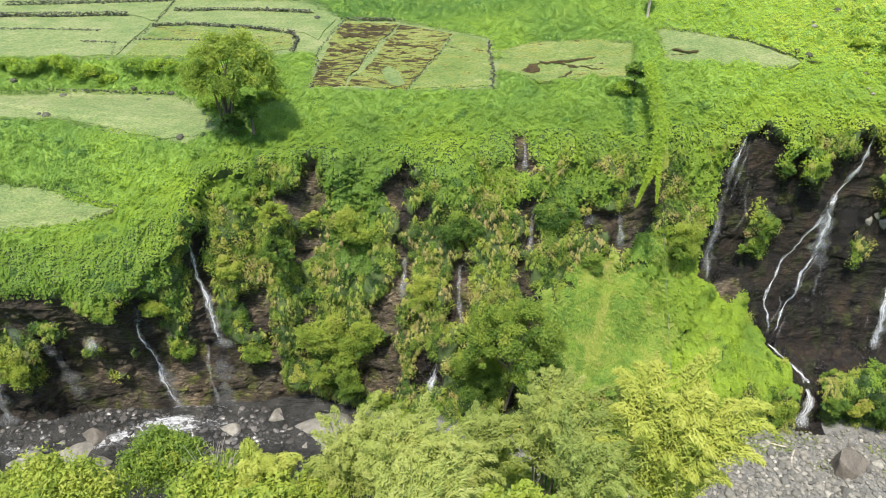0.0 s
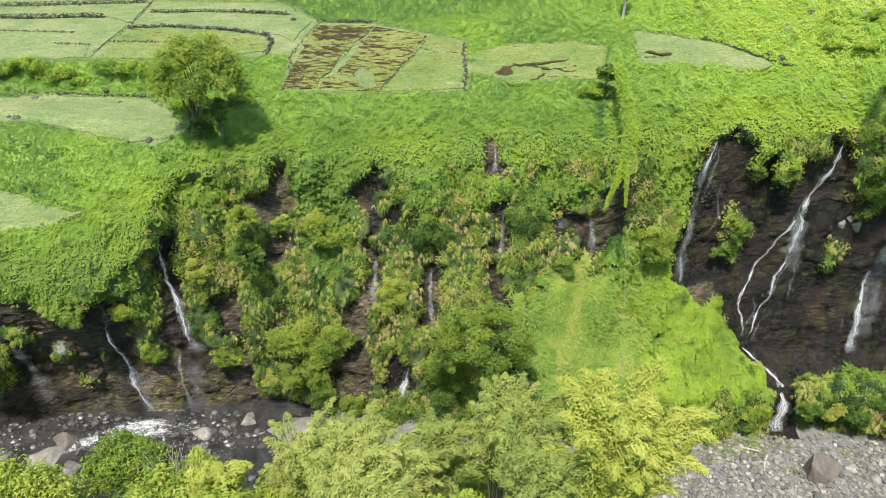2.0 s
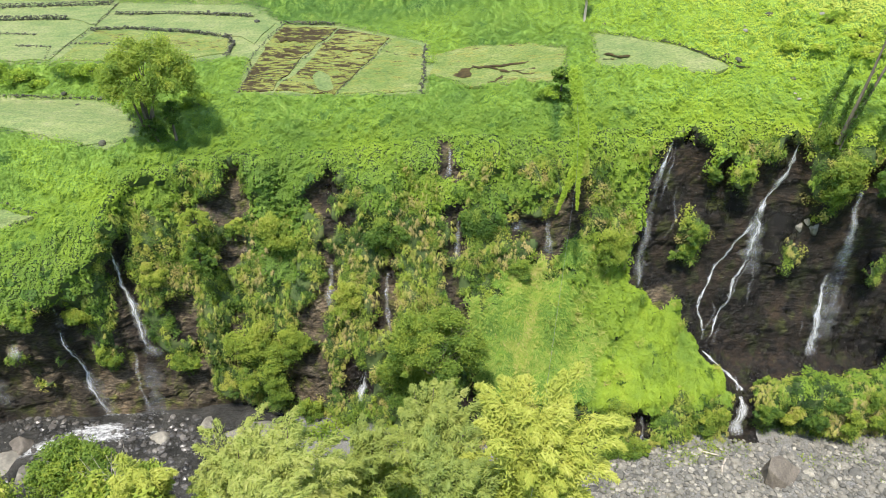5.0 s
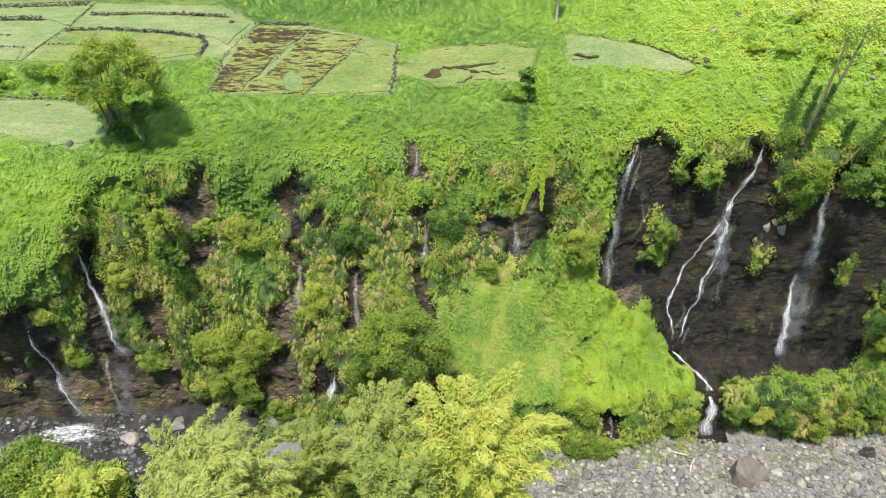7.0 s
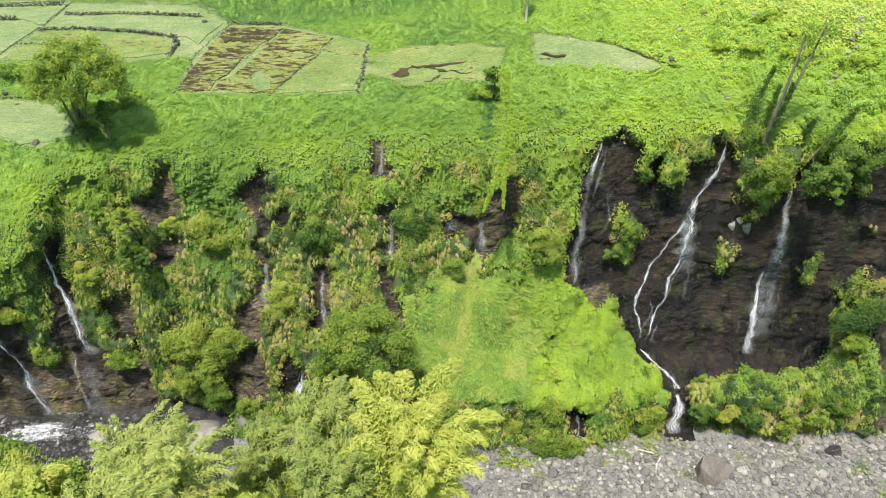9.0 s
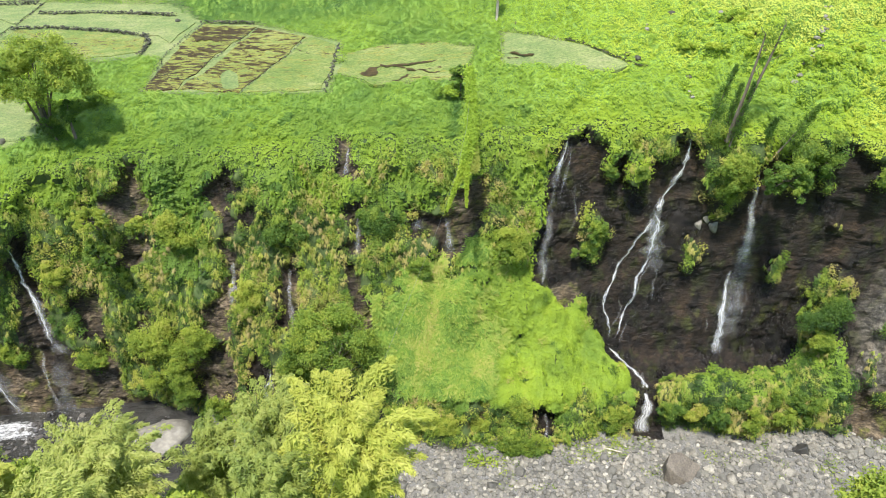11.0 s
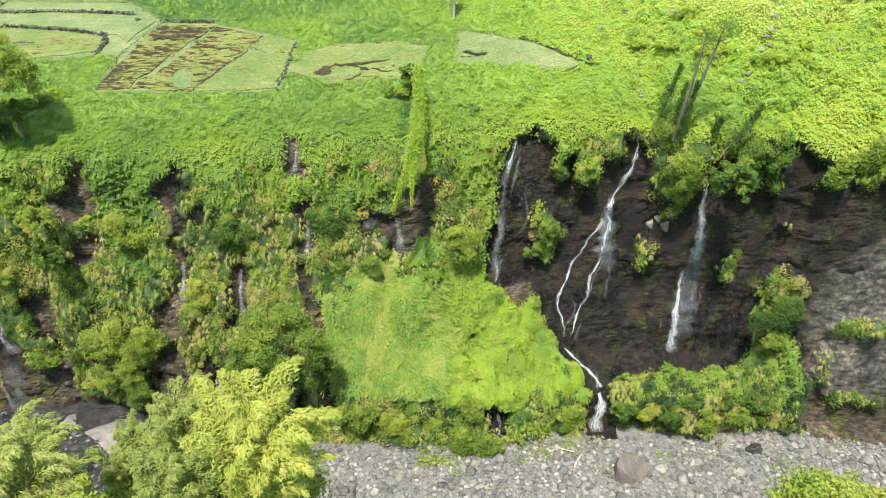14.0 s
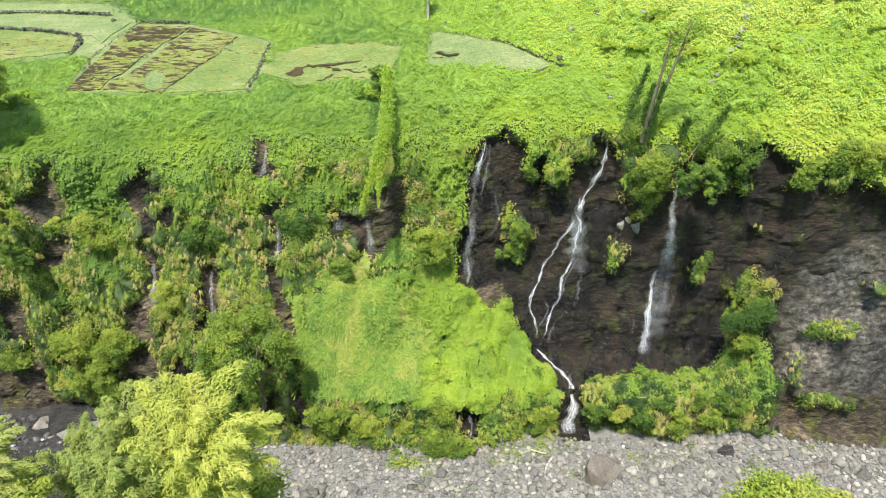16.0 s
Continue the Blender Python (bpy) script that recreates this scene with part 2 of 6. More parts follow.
def cress_material(name, water, pale=0.0):
    """Cress and short grass on wet ground; where water is over 0, brown open water shows between the mats."""
    m, n, l, b = material(name)
    big, mid, fine = noise_node(n, l, 0.16, 4), noise_node(n, l, 0.8, 8, (0.6, 1.5, 1), 0.7), noise_node(n, l, 5.0, 6, (0.7, 1.3, 1), 0.7)
    green = ramp(n, [(0.32, (0.072, 0.110, 0.030)), (0.42, (0.100, 0.145, 0.036)), (0.52, (0.138, 0.172, 0.050)), (0.60, (0.172 + pale, 0.195 + pale, 0.070)), (0.70, (0.182, 0.170, 0.078))])
    l.new(mix(n, l, 0.6, big.outputs[0], mid.outputs[0]), green.inputs[0])
    f2 = ramp(n, [(0.34, (0.45, 0.52, 0.42)), (0.50, (0.95, 0.95, 0.95)), (0.66, (1.35, 1.28, 1.2))])
    l.new(fine.outputs[0], f2.inputs[0])
    c = mix(n, l, 1.0, green.outputs[0], f2.outputs[0], "MULTIPLY")
    b.inputs["Roughness"].default_value = 0.8
    if water:
        tc, mp = n.new("ShaderNodeTexCoord"), n.new("ShaderNodeMapping")
        mp.inputs["Scale"].default_value = (0.75, 2.3, 1)
        mp.inputs["Rotation"].default_value = (0, 0, 0.22)
        wn = n.new("ShaderNodeTexNoise")
        wn.inputs["Scale"].default_value, wn.inputs["Detail"].default_value, wn.inputs["Roughness"].default_value = 1.0, 9, 0.68
        wn.inputs["Distortion"].default_value = 0.7
        l.new(tc.outputs["Object"], mp.inputs[0])
        l.new(mp.outputs[0], wn.inputs["Vector"])
        pond = noise_node(n, l, 0.22, 3, (0.8, 1.5, 1))
        wet_ = n.new("ShaderNodeMath")
        wet_.operation = "MULTIPLY_ADD"
        l.new(pond.outputs[0], wet_.inputs[0])
        wet_.inputs[1].default_value = 0.45
        l.new(wn.outputs[0], wet_.inputs[2])
        edge = 0.875 - 0.13 * water
        w = ramp(n, [(edge, (0, 0, 0)), (edge + 0.02, (1, 1, 1))])
        l.new(wet_.outputs[0], w.inputs[0])
        rim = ramp(n, [(edge - 0.10, (0, 0, 0)), (edge - 0.01, (1, 1, 1))])
        l.new(wet_.outputs[0], rim.inputs[0])
        c = mix(n, l, rim.outputs[0], c, mix(n, l, 0.6, c, (0.20, 0.185, 0.035)))
        c = mix(n, l, w.outputs[0], c, (0.034, 0.022, 0.006))
        b.inputs["Specular IOR Level"].default_value = 0.15
        l.new(mix(n, l, w.outputs[0], (0.8, 0.8, 0.8), (0.5, 0.5, 0.5)), b.inputs["Roughness"])
    l.new(c, b.inputs["Base Color"])
    bump(n, l, b, fine.outputs[0], 0.6, 0.08)
    return m


CRESS, CRESS_WET, CRESS_POOLS = cress_material("cress_mat", 0.0, 0.0), cress_material("cress_mat_wet", 1.25), cress_material("cress_mat_pools", 0.22)


def river_material():
    m, n, l, b = material("river_water")
    at = n.new("ShaderNodeAttribute")
    at.attribute_name = "rapid"
    nz = noise_node(n, l, 2.6, 9, (0.6, 1.4, 1), 0.9)
    ma = n.new("ShaderNodeMath")
    ma.operation = "MULTIPLY_ADD"
    l.new(at.outputs["Fac"], ma.inputs[0])
    ma.inputs[1].default_value = 0.35
    l.new(nz.outputs[0], ma.inputs[2])
    foam = ramp(n, [(0.73, (0, 0, 0)), (0.79, (0.35, 0.35, 0.35)), (0.92, (1, 1, 1))])
    l.new(ma.outputs[0], foam.inputs[0])
    body = noise_node(n, l, 0.4, 4)
    deep = ramp(n, [(0.35, (0.018, 0.018, 0.016)), (0.65, (0.058, 0.056, 0.050))])
    l.new(body.outputs[0], deep.inputs[0])
    l.new(mix(n, l, foam.outputs[0], deep.outputs[0], (0.82, 0.83, 0.84)), b.inputs["Base Color"])
    l.new(mix(n, l, foam.outputs[0], (0.20, 0.20, 0.20), (0.6, 0.6, 0.6)), b.inputs["Roughness"])
    b.inputs["Specular IOR Level"].default_value = 0.35
    fine = noise_node(n, l, 2.2, 7, (0.7, 1.5, 1), 0.72)
    bump(n, l, b, fine.outputs[0], 1.0, 0.4)
    return m


def fall_material(name, density):
    """Falling water: white threads that run down the sheet, with gaps, thinner towards its sides."""
    m, n, l, b = material(name)
    tc, at = n.new("ShaderNodeTexCoord"), n.new("ShaderNodeAttribute")
    at.attribute_name = "body"
    fields = []
    for scale, detail in (((13.0, 0.40, 1), 7), ((3.0, 1.0, 1), 5)):
        mp, nz = n.new("ShaderNodeMapping"), n.new("ShaderNodeTexNoise")
        mp.inputs["Scale"].default_value = scale
        nz.inputs["Scale"].default_value, nz.inputs["Detail"].default_value, nz.inputs["Roughness"].default_value = 1.5, detail, 0.65
        l.new(tc.outputs["UV"], mp.inputs[0])
        l.new(mp.outputs[0], nz.inputs["Vector"])
        fields.append(nz.outputs[0])
    low = density * (0.05 if density > 0.6 else 0.14)
    r = ramp(n, [(0.56 - 0.16 * density, (low, low, low)), (0.74 - 0.14 * density, (density, density, density))])
    l.new(mix(n, l, 0.42, fields[0], fields[1]), r.inputs[0])
    ma = n.new("ShaderNodeMath")
    ma.operation = "MULTIPLY"
    l.new(at.outputs["Fac"], ma.inputs[0])
    l.new(r.outputs[0], ma.inputs[1])
    b.inputs["Base Color"].default_value = (0.80, 0.82, 0.84, 1)
    b.inputs["Roughness"].default_value = 0.4
    l.new(ma.outputs[0], b.inputs["Alpha"])
    return m


RIVER, FALL, VEIL, MIST = river_material(), fall_material("white_water", 0.86), fall_material("thin_water", 0.50), fall_material("spray", 0.34)


def cable_material():
    m, n, l, b = material("cable_steel")
    b.inputs["Base Color"].default_value, b.inputs["Metallic"].default_value, b.inputs["Roughness"].default_value = (0.25, 0.25, 0.25, 1), 0.8, 0.5
    return m


STEEL = cable_material()


def ditch_material(name, dark, light):
    m, n, l, b = material(name)
    nz = noise_node(n, l, 2.0, 5)
    r = ramp(n, [(0.35, dark), (0.65, light)])
    l.new(nz.outputs[0], r.inputs[0])
    l.new(r.outputs[0], b.inputs["Base Color"])
    b.inputs["Roughness"].default_value, b.inputs["Specular IOR Level"].default_value = 0.5, 0.15
    return m


DITCH, PUDDLE = ditch_material("ditch_mud", (0.012, 0.012, 0.007), (0.05, 0.055, 0.02)), ditch_material("puddle_water", (0.030, 0.019, 0.005), (0.060, 0.042, 0.012))


# ---- terrain ----
# The lie of the land: cross-sections (y, z) from the near bank over the river, the cliff and the terraces to the hillside.
STATIONS = np.array([-70, -45, -32, -26, -22, -13, -3, 7, 17, 27, 32, 38, 45, 52, 57, 66, 85], float)
SECTION_Y = [
    [-300] * 17,
    [-12] * 17,
    [12] * 17,
    [36, 36, 36, 36, 36, 37, 38, 37, 36, 36, 36, 36, 36, 36, 36, 36, 36],
    [41, 41, 41, 41, 41, 41, 41, 40, 39, 39, 39, 39, 39, 39, 39, 39, 39],
    [47.5, 50, 52.4, 52.9, 53.5, 54.2, 52, 48.8, 48.6, 48.7, 49.3, 49.7, 50.2, 50.5, 50, 48.6, 47],
    [49.5, 51.5, 53.2, 53.7, 54.3, 54.8, 52.8, 51, 50.5, 50.6, 51, 51.2, 50.8, 50.6, 50.8, 49.8, 48],
    [50.2, 51.2, 52.6, 53.8, 55, 55.4, 53.6, 53, 53, 54.4, 55.4, 55.4, 55.6, 54.6, 52, 51, 49],
    [50.2, 51, 52, 54.2, 57, 57.2, 56.3, 56, 57, 58.2, 58.4, 57.4, 57.2, 56, 54.5, 53.2, 51],
    [50.2, 50.4, 51, 53.2, 58, 59.2, 58.9, 59.6, 59, 59.8, 59.6, 58.6, 57.5, 56.3, 55.2, 54, 52],
    [54.8, 54.8, 54.6, 56, 59, 61.5, 62, 62.5, 62, 61.5, 61.6, 60.4, 58.6, 57.6, 57, 56, 54],
    [59, 59, 58.6, 59, 60.5, 64, 65, 65.5, 65, 63.2, 63.6, 62.2, 59.8, 59, 59, 58, 57],
    [64, 63.5, 62.5, 62, 62.3, 66.5, 68.3, 68.5, 68, 65, 66, 64, 61, 60.5, 61, 60, 60],
    [73, 72.4, 72, 71.6, 71, 71, 72, 72, 71, 68.5, 68, 66, 63, 62.5, 63, 62, 62],
    [76.5, 76, 75.6, 75, 74.6, 75, 76, 76, 74, 72, 70, 68, 66, 65, 65, 64, 64],
    [98, 97, 96, 95, 93, 89, 87, 84, 80, 78, 74, 71, 70, 68, 68, 67, 67],
    [125] * 17,
    [900] * 17,
]
SECTION_Z = [
    [150] * 17,
    [36] * 17,
    [26] * 17,
    [3.5] * 17,
    [0] * 17,
    [0] * 17,
    [5, 5, 5, 5, 5, 5, 5, 5, 5, 5, 5, 5, 5, 5, 5, 5, 5],
    [8, 8, 8, 8, 8, 8, 8, 8.2, 8.4, 8.5, 7.5, 6, 6.2, 6.5, 8, 8, 8],
    [11.6, 12, 12, 13.4, 15, 15, 15, 15, 15, 15, 15, 15, 15, 15, 15, 15, 15],
    [14.6, 15.3, 15.7, 18.6, 24, 24.8, 25, 26.2, 26.3, 27.5, 28, 28.5, 28, 28.5, 27.5, 27, 27],
    [21.4, 21.5, 21, 22.5, 25.4, 26.6, 27, 27.8, 28.2, 29.3, 29.8, 30, 29.5, 30.2, 29.7, 29.5, 29.5],
    [22.2, 22.2, 22.6, 24.5, 26.8, 28.2, 28.6, 29.2, 29.7, 30.8, 31.2, 31.2, 30.8, 31.5, 31.5, 31.5, 32],
    [26.8, 26.9, 27, 27.2, 27.8, 29.6, 29.9, 30.2, 30.6, 31.9, 32.3, 32.2, 32, 33, 33.5, 33.5, 34],
    [27.2, 27.2, 27.3, 27.6, 28.2, 29.9, 30.2, 30.5, 31, 32.4, 32.8, 33.2, 33.4, 34.2, 34.8, 35, 35.5],
    [29.6, 29.6, 29.6, 29.7, 29.8, 30.2, 30.4, 30.8, 31.6, 32.9, 33.3, 34, 34.8, 35.4, 36, 36.5, 37],
    [31.4, 31.4, 31.4, 31.5, 31.6, 31.4, 31.4, 32, 32.8, 33.6, 34.4, 35.4, 36.6, 37.4, 38.2, 38.6, 39],
    [37, 37, 37, 38, 39, 41, 43, 45, 48, 52, 56, 59, 62, 65, 67, 70, 74],
    [330] * 17,
]
SUB = (5, 6, 10, 5, 24, 20, 14, 34, 44, 14, 14, 14, 22, 12, 32, 30, 10)


def smooth_step(v):
    v = np.clip(v, 0, 1)
    return v * v * (3 - 2 * v)


def hash3(i, j, k):
    h = (i * 374761393 + j * 668265263 + k * 1274126177) & 0x7FFFFFFF
    h = ((h ^ (h >> 13)) * 1274126177) & 0x7FFFFFFF
    h = ((h ^ (h >> 16)) * 668265263) & 0x7FFFFFFF
    return (h ^ (h >> 15)) / 0x7FFFFFFF


def value_noise(x, y, z):
    x, y, z = np.broadcast_arrays(np.asarray(x, float), np.asarray(y, float), np.asarray(z, float))
    i, j, k = (np.floor(v).astype(np.int64) for v in (x, y, z))
    u, v, w = (smooth_step(a - np.floor(a)) for a in (x, y, z))
    total = 0
    for a in (0, 1):
        for b in (0, 1):
            for c in (0, 1):
                f = (u if a else 1 - u) * (v if b else 1 - v) * (w if c else 1 - w)
                total = total + f * hash3(i + a, j + b, k + c)
    return total * 2 - 1


def fbm(x, y, z, octaves=4):
    total, amp = 0, 1.0
    for o in range(octaves):
        total = total + amp * value_noise(x * 2 ** o + 17.3 * o, y * 2 ** o - 9.1 * o, z * 2 ** o + 4.7 * o)
        amp *= 0.5
    return total


def interp_x(values, xs):
    """Smooth interpolation between the stations."""
    v = np.array(values, float)
    slope = np.gradient(v, STATIONS)
    k = np.clip(np.searchsorted(STATIONS, xs) - 1, 0, len(v) - 2)
    h = STATIONS[k + 1] - STATIONS[k]
    t = np.clip((xs - STATIONS[k]) / h, 0, 1)
    return ((2 * t ** 3 - 3 * t ** 2 + 1) * v[k] + (t ** 3 - 2 * t ** 2 + t) * h * slope[k] * 0.6
            + (3 * t ** 2 - 2 * t ** 3) * v[k + 1] + (t ** 3 - t ** 2) * h * slope[k + 1] * 0.6)


def land(xs):
    """The smooth sheet: arrays Y, Z and station number S over (rows, columns)."""
    rows_y, rows_z, rows_s = [], [], []
    cols = [(interp_x(a, xs), interp_x(b, xs)) for a, b in zip(SECTION_Y, SECTION_Z)]
    for n, sub in enumerate(SUB):
        for q in range(sub):
            f = q / sub
            rows_y.append(cols[n][0] * (1 - f) + cols[n + 1][0] * f)
            rows_z.append(cols[n][1] * (1 - f) + cols[n + 1][1] * f)
            rows_s.append(n + f)
    rows_y.append(cols[-1][0]), rows_z.append(cols[-1][1]), rows_s.append(float(len(SUB)))
    Y, Z, S = np.array(rows_y), np.array(rows_z), np.array(rows_s)
    for _ in range(4):
        Y[1:-1] = (Y[:-2] + 2 * Y[1:-1] + Y[2:]) / 4
        Z[1:-1] = (Z[:-2] + 2 * Z[1:-1] + Z[2:]) / 4
    return Y, Z, S


def inside(px, py, poly):
    """Which of the points lie inside a polygon."""
    result = np.zeros(np.shape(px), bool)
    n = len(poly)
    for i in range(n):
        (x1, y1), (x2, y2) = poly[i], poly[(i + 1) % n]
        if y1 == y2:
            continue
        result ^= ((y1 > py) != (y2 > py)) & (px < (x2 - x1) * (py - y1) / (y2 - y1) + x1)
    return result


# Bare rock on the cliff, as outlines in x and z.
ROCK_LEFT = [(-75, 15), (-42, 15.5), (-37, 16.2), (-31.5, 14.4), (-28.8, 15.5), (-27.5, 12.4), (-25, 11), (-24.3, 16), (-23.9, 20), (-23.2, 20), (-23, 15), (-22.2, 9.2), (-20.5, 7.1), (-18, 5), (-16, 1.5), (-12, 0.8), (-12, -2), (-75, -2)]
ROCK_CAVE = [(-16.3, 22.2), (-15.5, 23.1), (-13.8, 23.9), (-12.8, 25.2), (-12, 25.1), (-11.4, 24.2), (-10.7, 22.6), (-11.5, 21.4), (-12.4, 20), (-12.8, 18.3), (-12.5, 17), (-13.5, 15.6), (-15, 15.6), (-14.8, 17.6), (-14.2, 19.5), (-15, 21)]
ROCK_HOLE = [(-6.2, 22.6), (-4.6, 24.8), (-3.8, 25.1), (-2.9, 25.1), (-2.4, 24.1), (-3.6, 22.4), (-3.2, 21), (-3.5, 19.6), (-3.4, 16.6), (-3.2, 14.9), (-4, 12.6), (-4.8, 10.7), (-6.6, 10.4), (-6.8, 12.6), (-5.2, 13.9), (-4.4, 16.6), (-4.2, 21), (-5.4, 21.9)]
ROCK_SPRING = [(6.3, 24.8), (6.6, 26.8), (7.3, 27.7), (8.1, 27.3), (8.8, 26), (8.8, 24.7)]
ROCK_RED = [(-9.6, 2), (-9, 8.2), (-5, 9.2), (-4, 6.6), (-5.2, 2.4), (-11.5, 0.6)]
ROCK_SLAB = [(-20.8, 12.2), (-19.4, 14), (-17.9, 13.4), (-16.8, 11), (-17.6, 8.4), (-19.9, 8.8)]
ROCK_EAST = [(25.2, 13.4), (26, 19.8), (26.8, 26), (27.4, 28.4), (29.6, 28.4), (31.5, 27.6), (34.8, 26.4), (36.8, 27), (38.2, 29), (40, 28), (40.3, 24), (44, 22), (44.8, 27), (46.6, 27.2), (50.5, 29.0), (53, 28.4), (55, 27.6), (57, 28.2), (59, 27.2), (63, 25), (90, 27), (90, -2), (62.5, -2), (56, 1.6), (57, 6), (55.4, 10), (53.6, 8.6), (52.6, 6.4), (48, 5.8), (38.6, 5.2), (36.4, 4.6), (33.2, 6.6), (31.6, 9.6), (30, 13.4), (28.4, 12.6)]
ROCK_OUTLET = [(35.9, 6.4), (37.6, 6.4), (39.2, -1), (35.4, -1)]
ROCK_SLOTS = [[(0.2, 10.2), (0.7, 16.4), (2.7, 16.8), (2.9, 11)], [(7.6, 17.2), (7.5, 22.4), (9.2, 22.6), (9, 17.6)], [(13.2, 19.3), (13, 20.8), (14.4, 21.2), (16.9, 21.2), (17.6, 23.4), (19.6, 24.5), (21, 24), (20.4, 20.6), (18.6, 17.2), (16.2, 17), (16, 19.2)],
              [(-2, 3.6), (-1, 6.9), (0, 6.9), (-0.2, 4)], [(19.6, 1), (19.2, 3.2), (20.8, 3.4), (21, 1.2)], [(26.2, 0.8), (25.8, 3.4), (27.8, 3.6), (28, 1)], [(-7.2, 9.5), (-7, 12), (-4.4, 12.6), (-4.2, 9.6)]]
ROCK_EARTH = [(27.3, 12.2), (27.8, 13.3), (30.2, 13.3), (30.3, 12.2), (28.7, 10.9)]
ROCK_OUTLINES = [ROCK_EARTH, ROCK_LEFT, ROCK_CAVE, ROCK_HOLE, ROCK_SPRING, ROCK_RED, ROCK_SLAB, ROCK_EAST, ROCK_OUTLET] + ROCK_SLOTS
# Tufts of green that stay on the bare rock: x, z, half width, half height.
GREEN_ON_ROCK = [(31.2, 18.3, 1.1, 3.2), (32.3, 25.4, 0.7, 2.0), (34.6, 25.8, 1.0, 1.7), (40.8, 17.2, 0.8, 2.0), (42.6, 21.5, 0.9, 0.9), (48.6, 16.0, 0.7, 1.9), (54.2, 12.8, 1.9, 3.6), (54, 8.5, 1.4, 2.6),
                 (55.5, 26.4, 1.0, 1.2), (58.5, 26.4, 1.2, 1.4), (61.5, 11.5, 3.0, 1.0), (58.8, 7.2, 0.6, 2.4), (62, 4.2, 3.0, 0.7), (48.5, 25.8, 1.4, 1.8), (51, 25.4, 0.8, 1.2), (42, 25.5, 1.6, 2.4), (53, 21.4, 0.4, 1.0), (65, 16, 1.2, 0.8),
                 (-26.4, 8.5, 0.9, 3.4), (-34.0, 9.2, 0.9, 0.8), (-30.8, 8.0, 0.6, 0.8), (-41.5, 8.5, 2.2, 3.6), (-33.0, 5.0, 1.2, 0.7), (-37.5, 11.8, 1.4, 1.4), (-19.2, 6.6, 0.9, 1.6), (-25.6, 12.2, 0.8, 1.4), (-13.6, 19.6, 0.8, 0.9)]
# Flat fields: outline in x and y, level, material and label.
FIELDS = [
    ([(-60, 61), (-42.5, 60), (-38, 59.4), (-35, 58.3), (-30.8, 56.9), (-33.2, 55.9), (-37.5, 54.9), (-41, 54.5), (-60, 54.3)], 22.0, "CRESS", "pale green cress field on the lowest terrace"),
    ([(-62, 72), (-47, 71.8), (-44, 72.5), (-38.5, 72.2), (-29, 71.4), (-25.2, 68), (-21.4, 62.2), (-24, 61.6), (-28.2, 62.4), (-32.2, 63.9), (-38, 66.4), (-44.2, 66), (-62, 67)], 27.4, "CRESS", "pale grassy field edged with dark stones"),
    ([(-62, 88.6), (-39.4, 89), (-35.4, 86.6), (-36.6, 77.6), (-45, 76.8), (-49, 77), (-62, 77)], 30.1, "CRESS", "wide pale green terrace with low stone walls"),
    ([(-62, 96.4), (-35.2, 95.6), (-35.2, 87.2), (-39, 89.6), (-62, 89.4)], 30.9, "CRESS", "upper green terrace behind a stone wall"),
    ([(-34.4, 95), (-17, 92), (-16, 88.8), (-27.2, 91), (-33.8, 91.2)], 31.2, "CRESS", "narrow green terrace behind a stone wall"),
    ([(-34.2, 90.6), (-27.2, 90.4), (-16, 88.2), (-13, 86), (-14.2, 80), (-16.2, 82.4), (-24.5, 85.2), (-31, 86.6), (-34.6, 86.2)], 30.9, "CRESS", "long green terrace between stone walls"),
    ([(-34.2, 85.6), (-31, 85.9), (-24.5, 84.5), (-17.4, 82), (-16.9, 78), (-24, 76.5), (-35.6, 77.4)], 30.3, "CRESS_POOLS", "terrace with thin cress and bare wet patches"),
    ([(-13.2, 68.4), (-13.2, 76.4), (-11.8, 85.9), (-5.5, 84.5), (-8.0, 76.8), (-8.6, 73.9), (-10.1, 68.1)], 30.3, "CRESS_WET", "flooded cress bed of yellow mats and brown water"),
    ([(-9.8, 68), (-7.6, 74), (-5.2, 84.3), (1, 81), (-1.8, 72.1), (-3.6, 67.8)], 30.35, "CRESS_WET", "flooded cress bed of yellow mats and brown water"),
    ([(-3.2, 67.8), (-1.4, 72.1), (1.4, 80.9), (5, 78.5), (5, 73.1), (4.4, 67.8)], 30.4, "CRESS_POOLS", "green cress bed with a few brown pools"),
    ([(5.8, 71), (6.2, 76.4), (11, 77.3), (16.2, 76.2), (20.4, 74.2), (18.8, 68), (10, 68.4), (7, 70)], 30.95, "CRESS_POOLS", "green cress bed crossed by brown puddles"),
    ([(22.8, 77), (27.5, 74), (31.5, 70.4), (34.8, 66.8), (31.8, 66.2), (22.4, 68.6)], 32.75, "CRESS", "pale green cress bed with a curved back edge"),
]
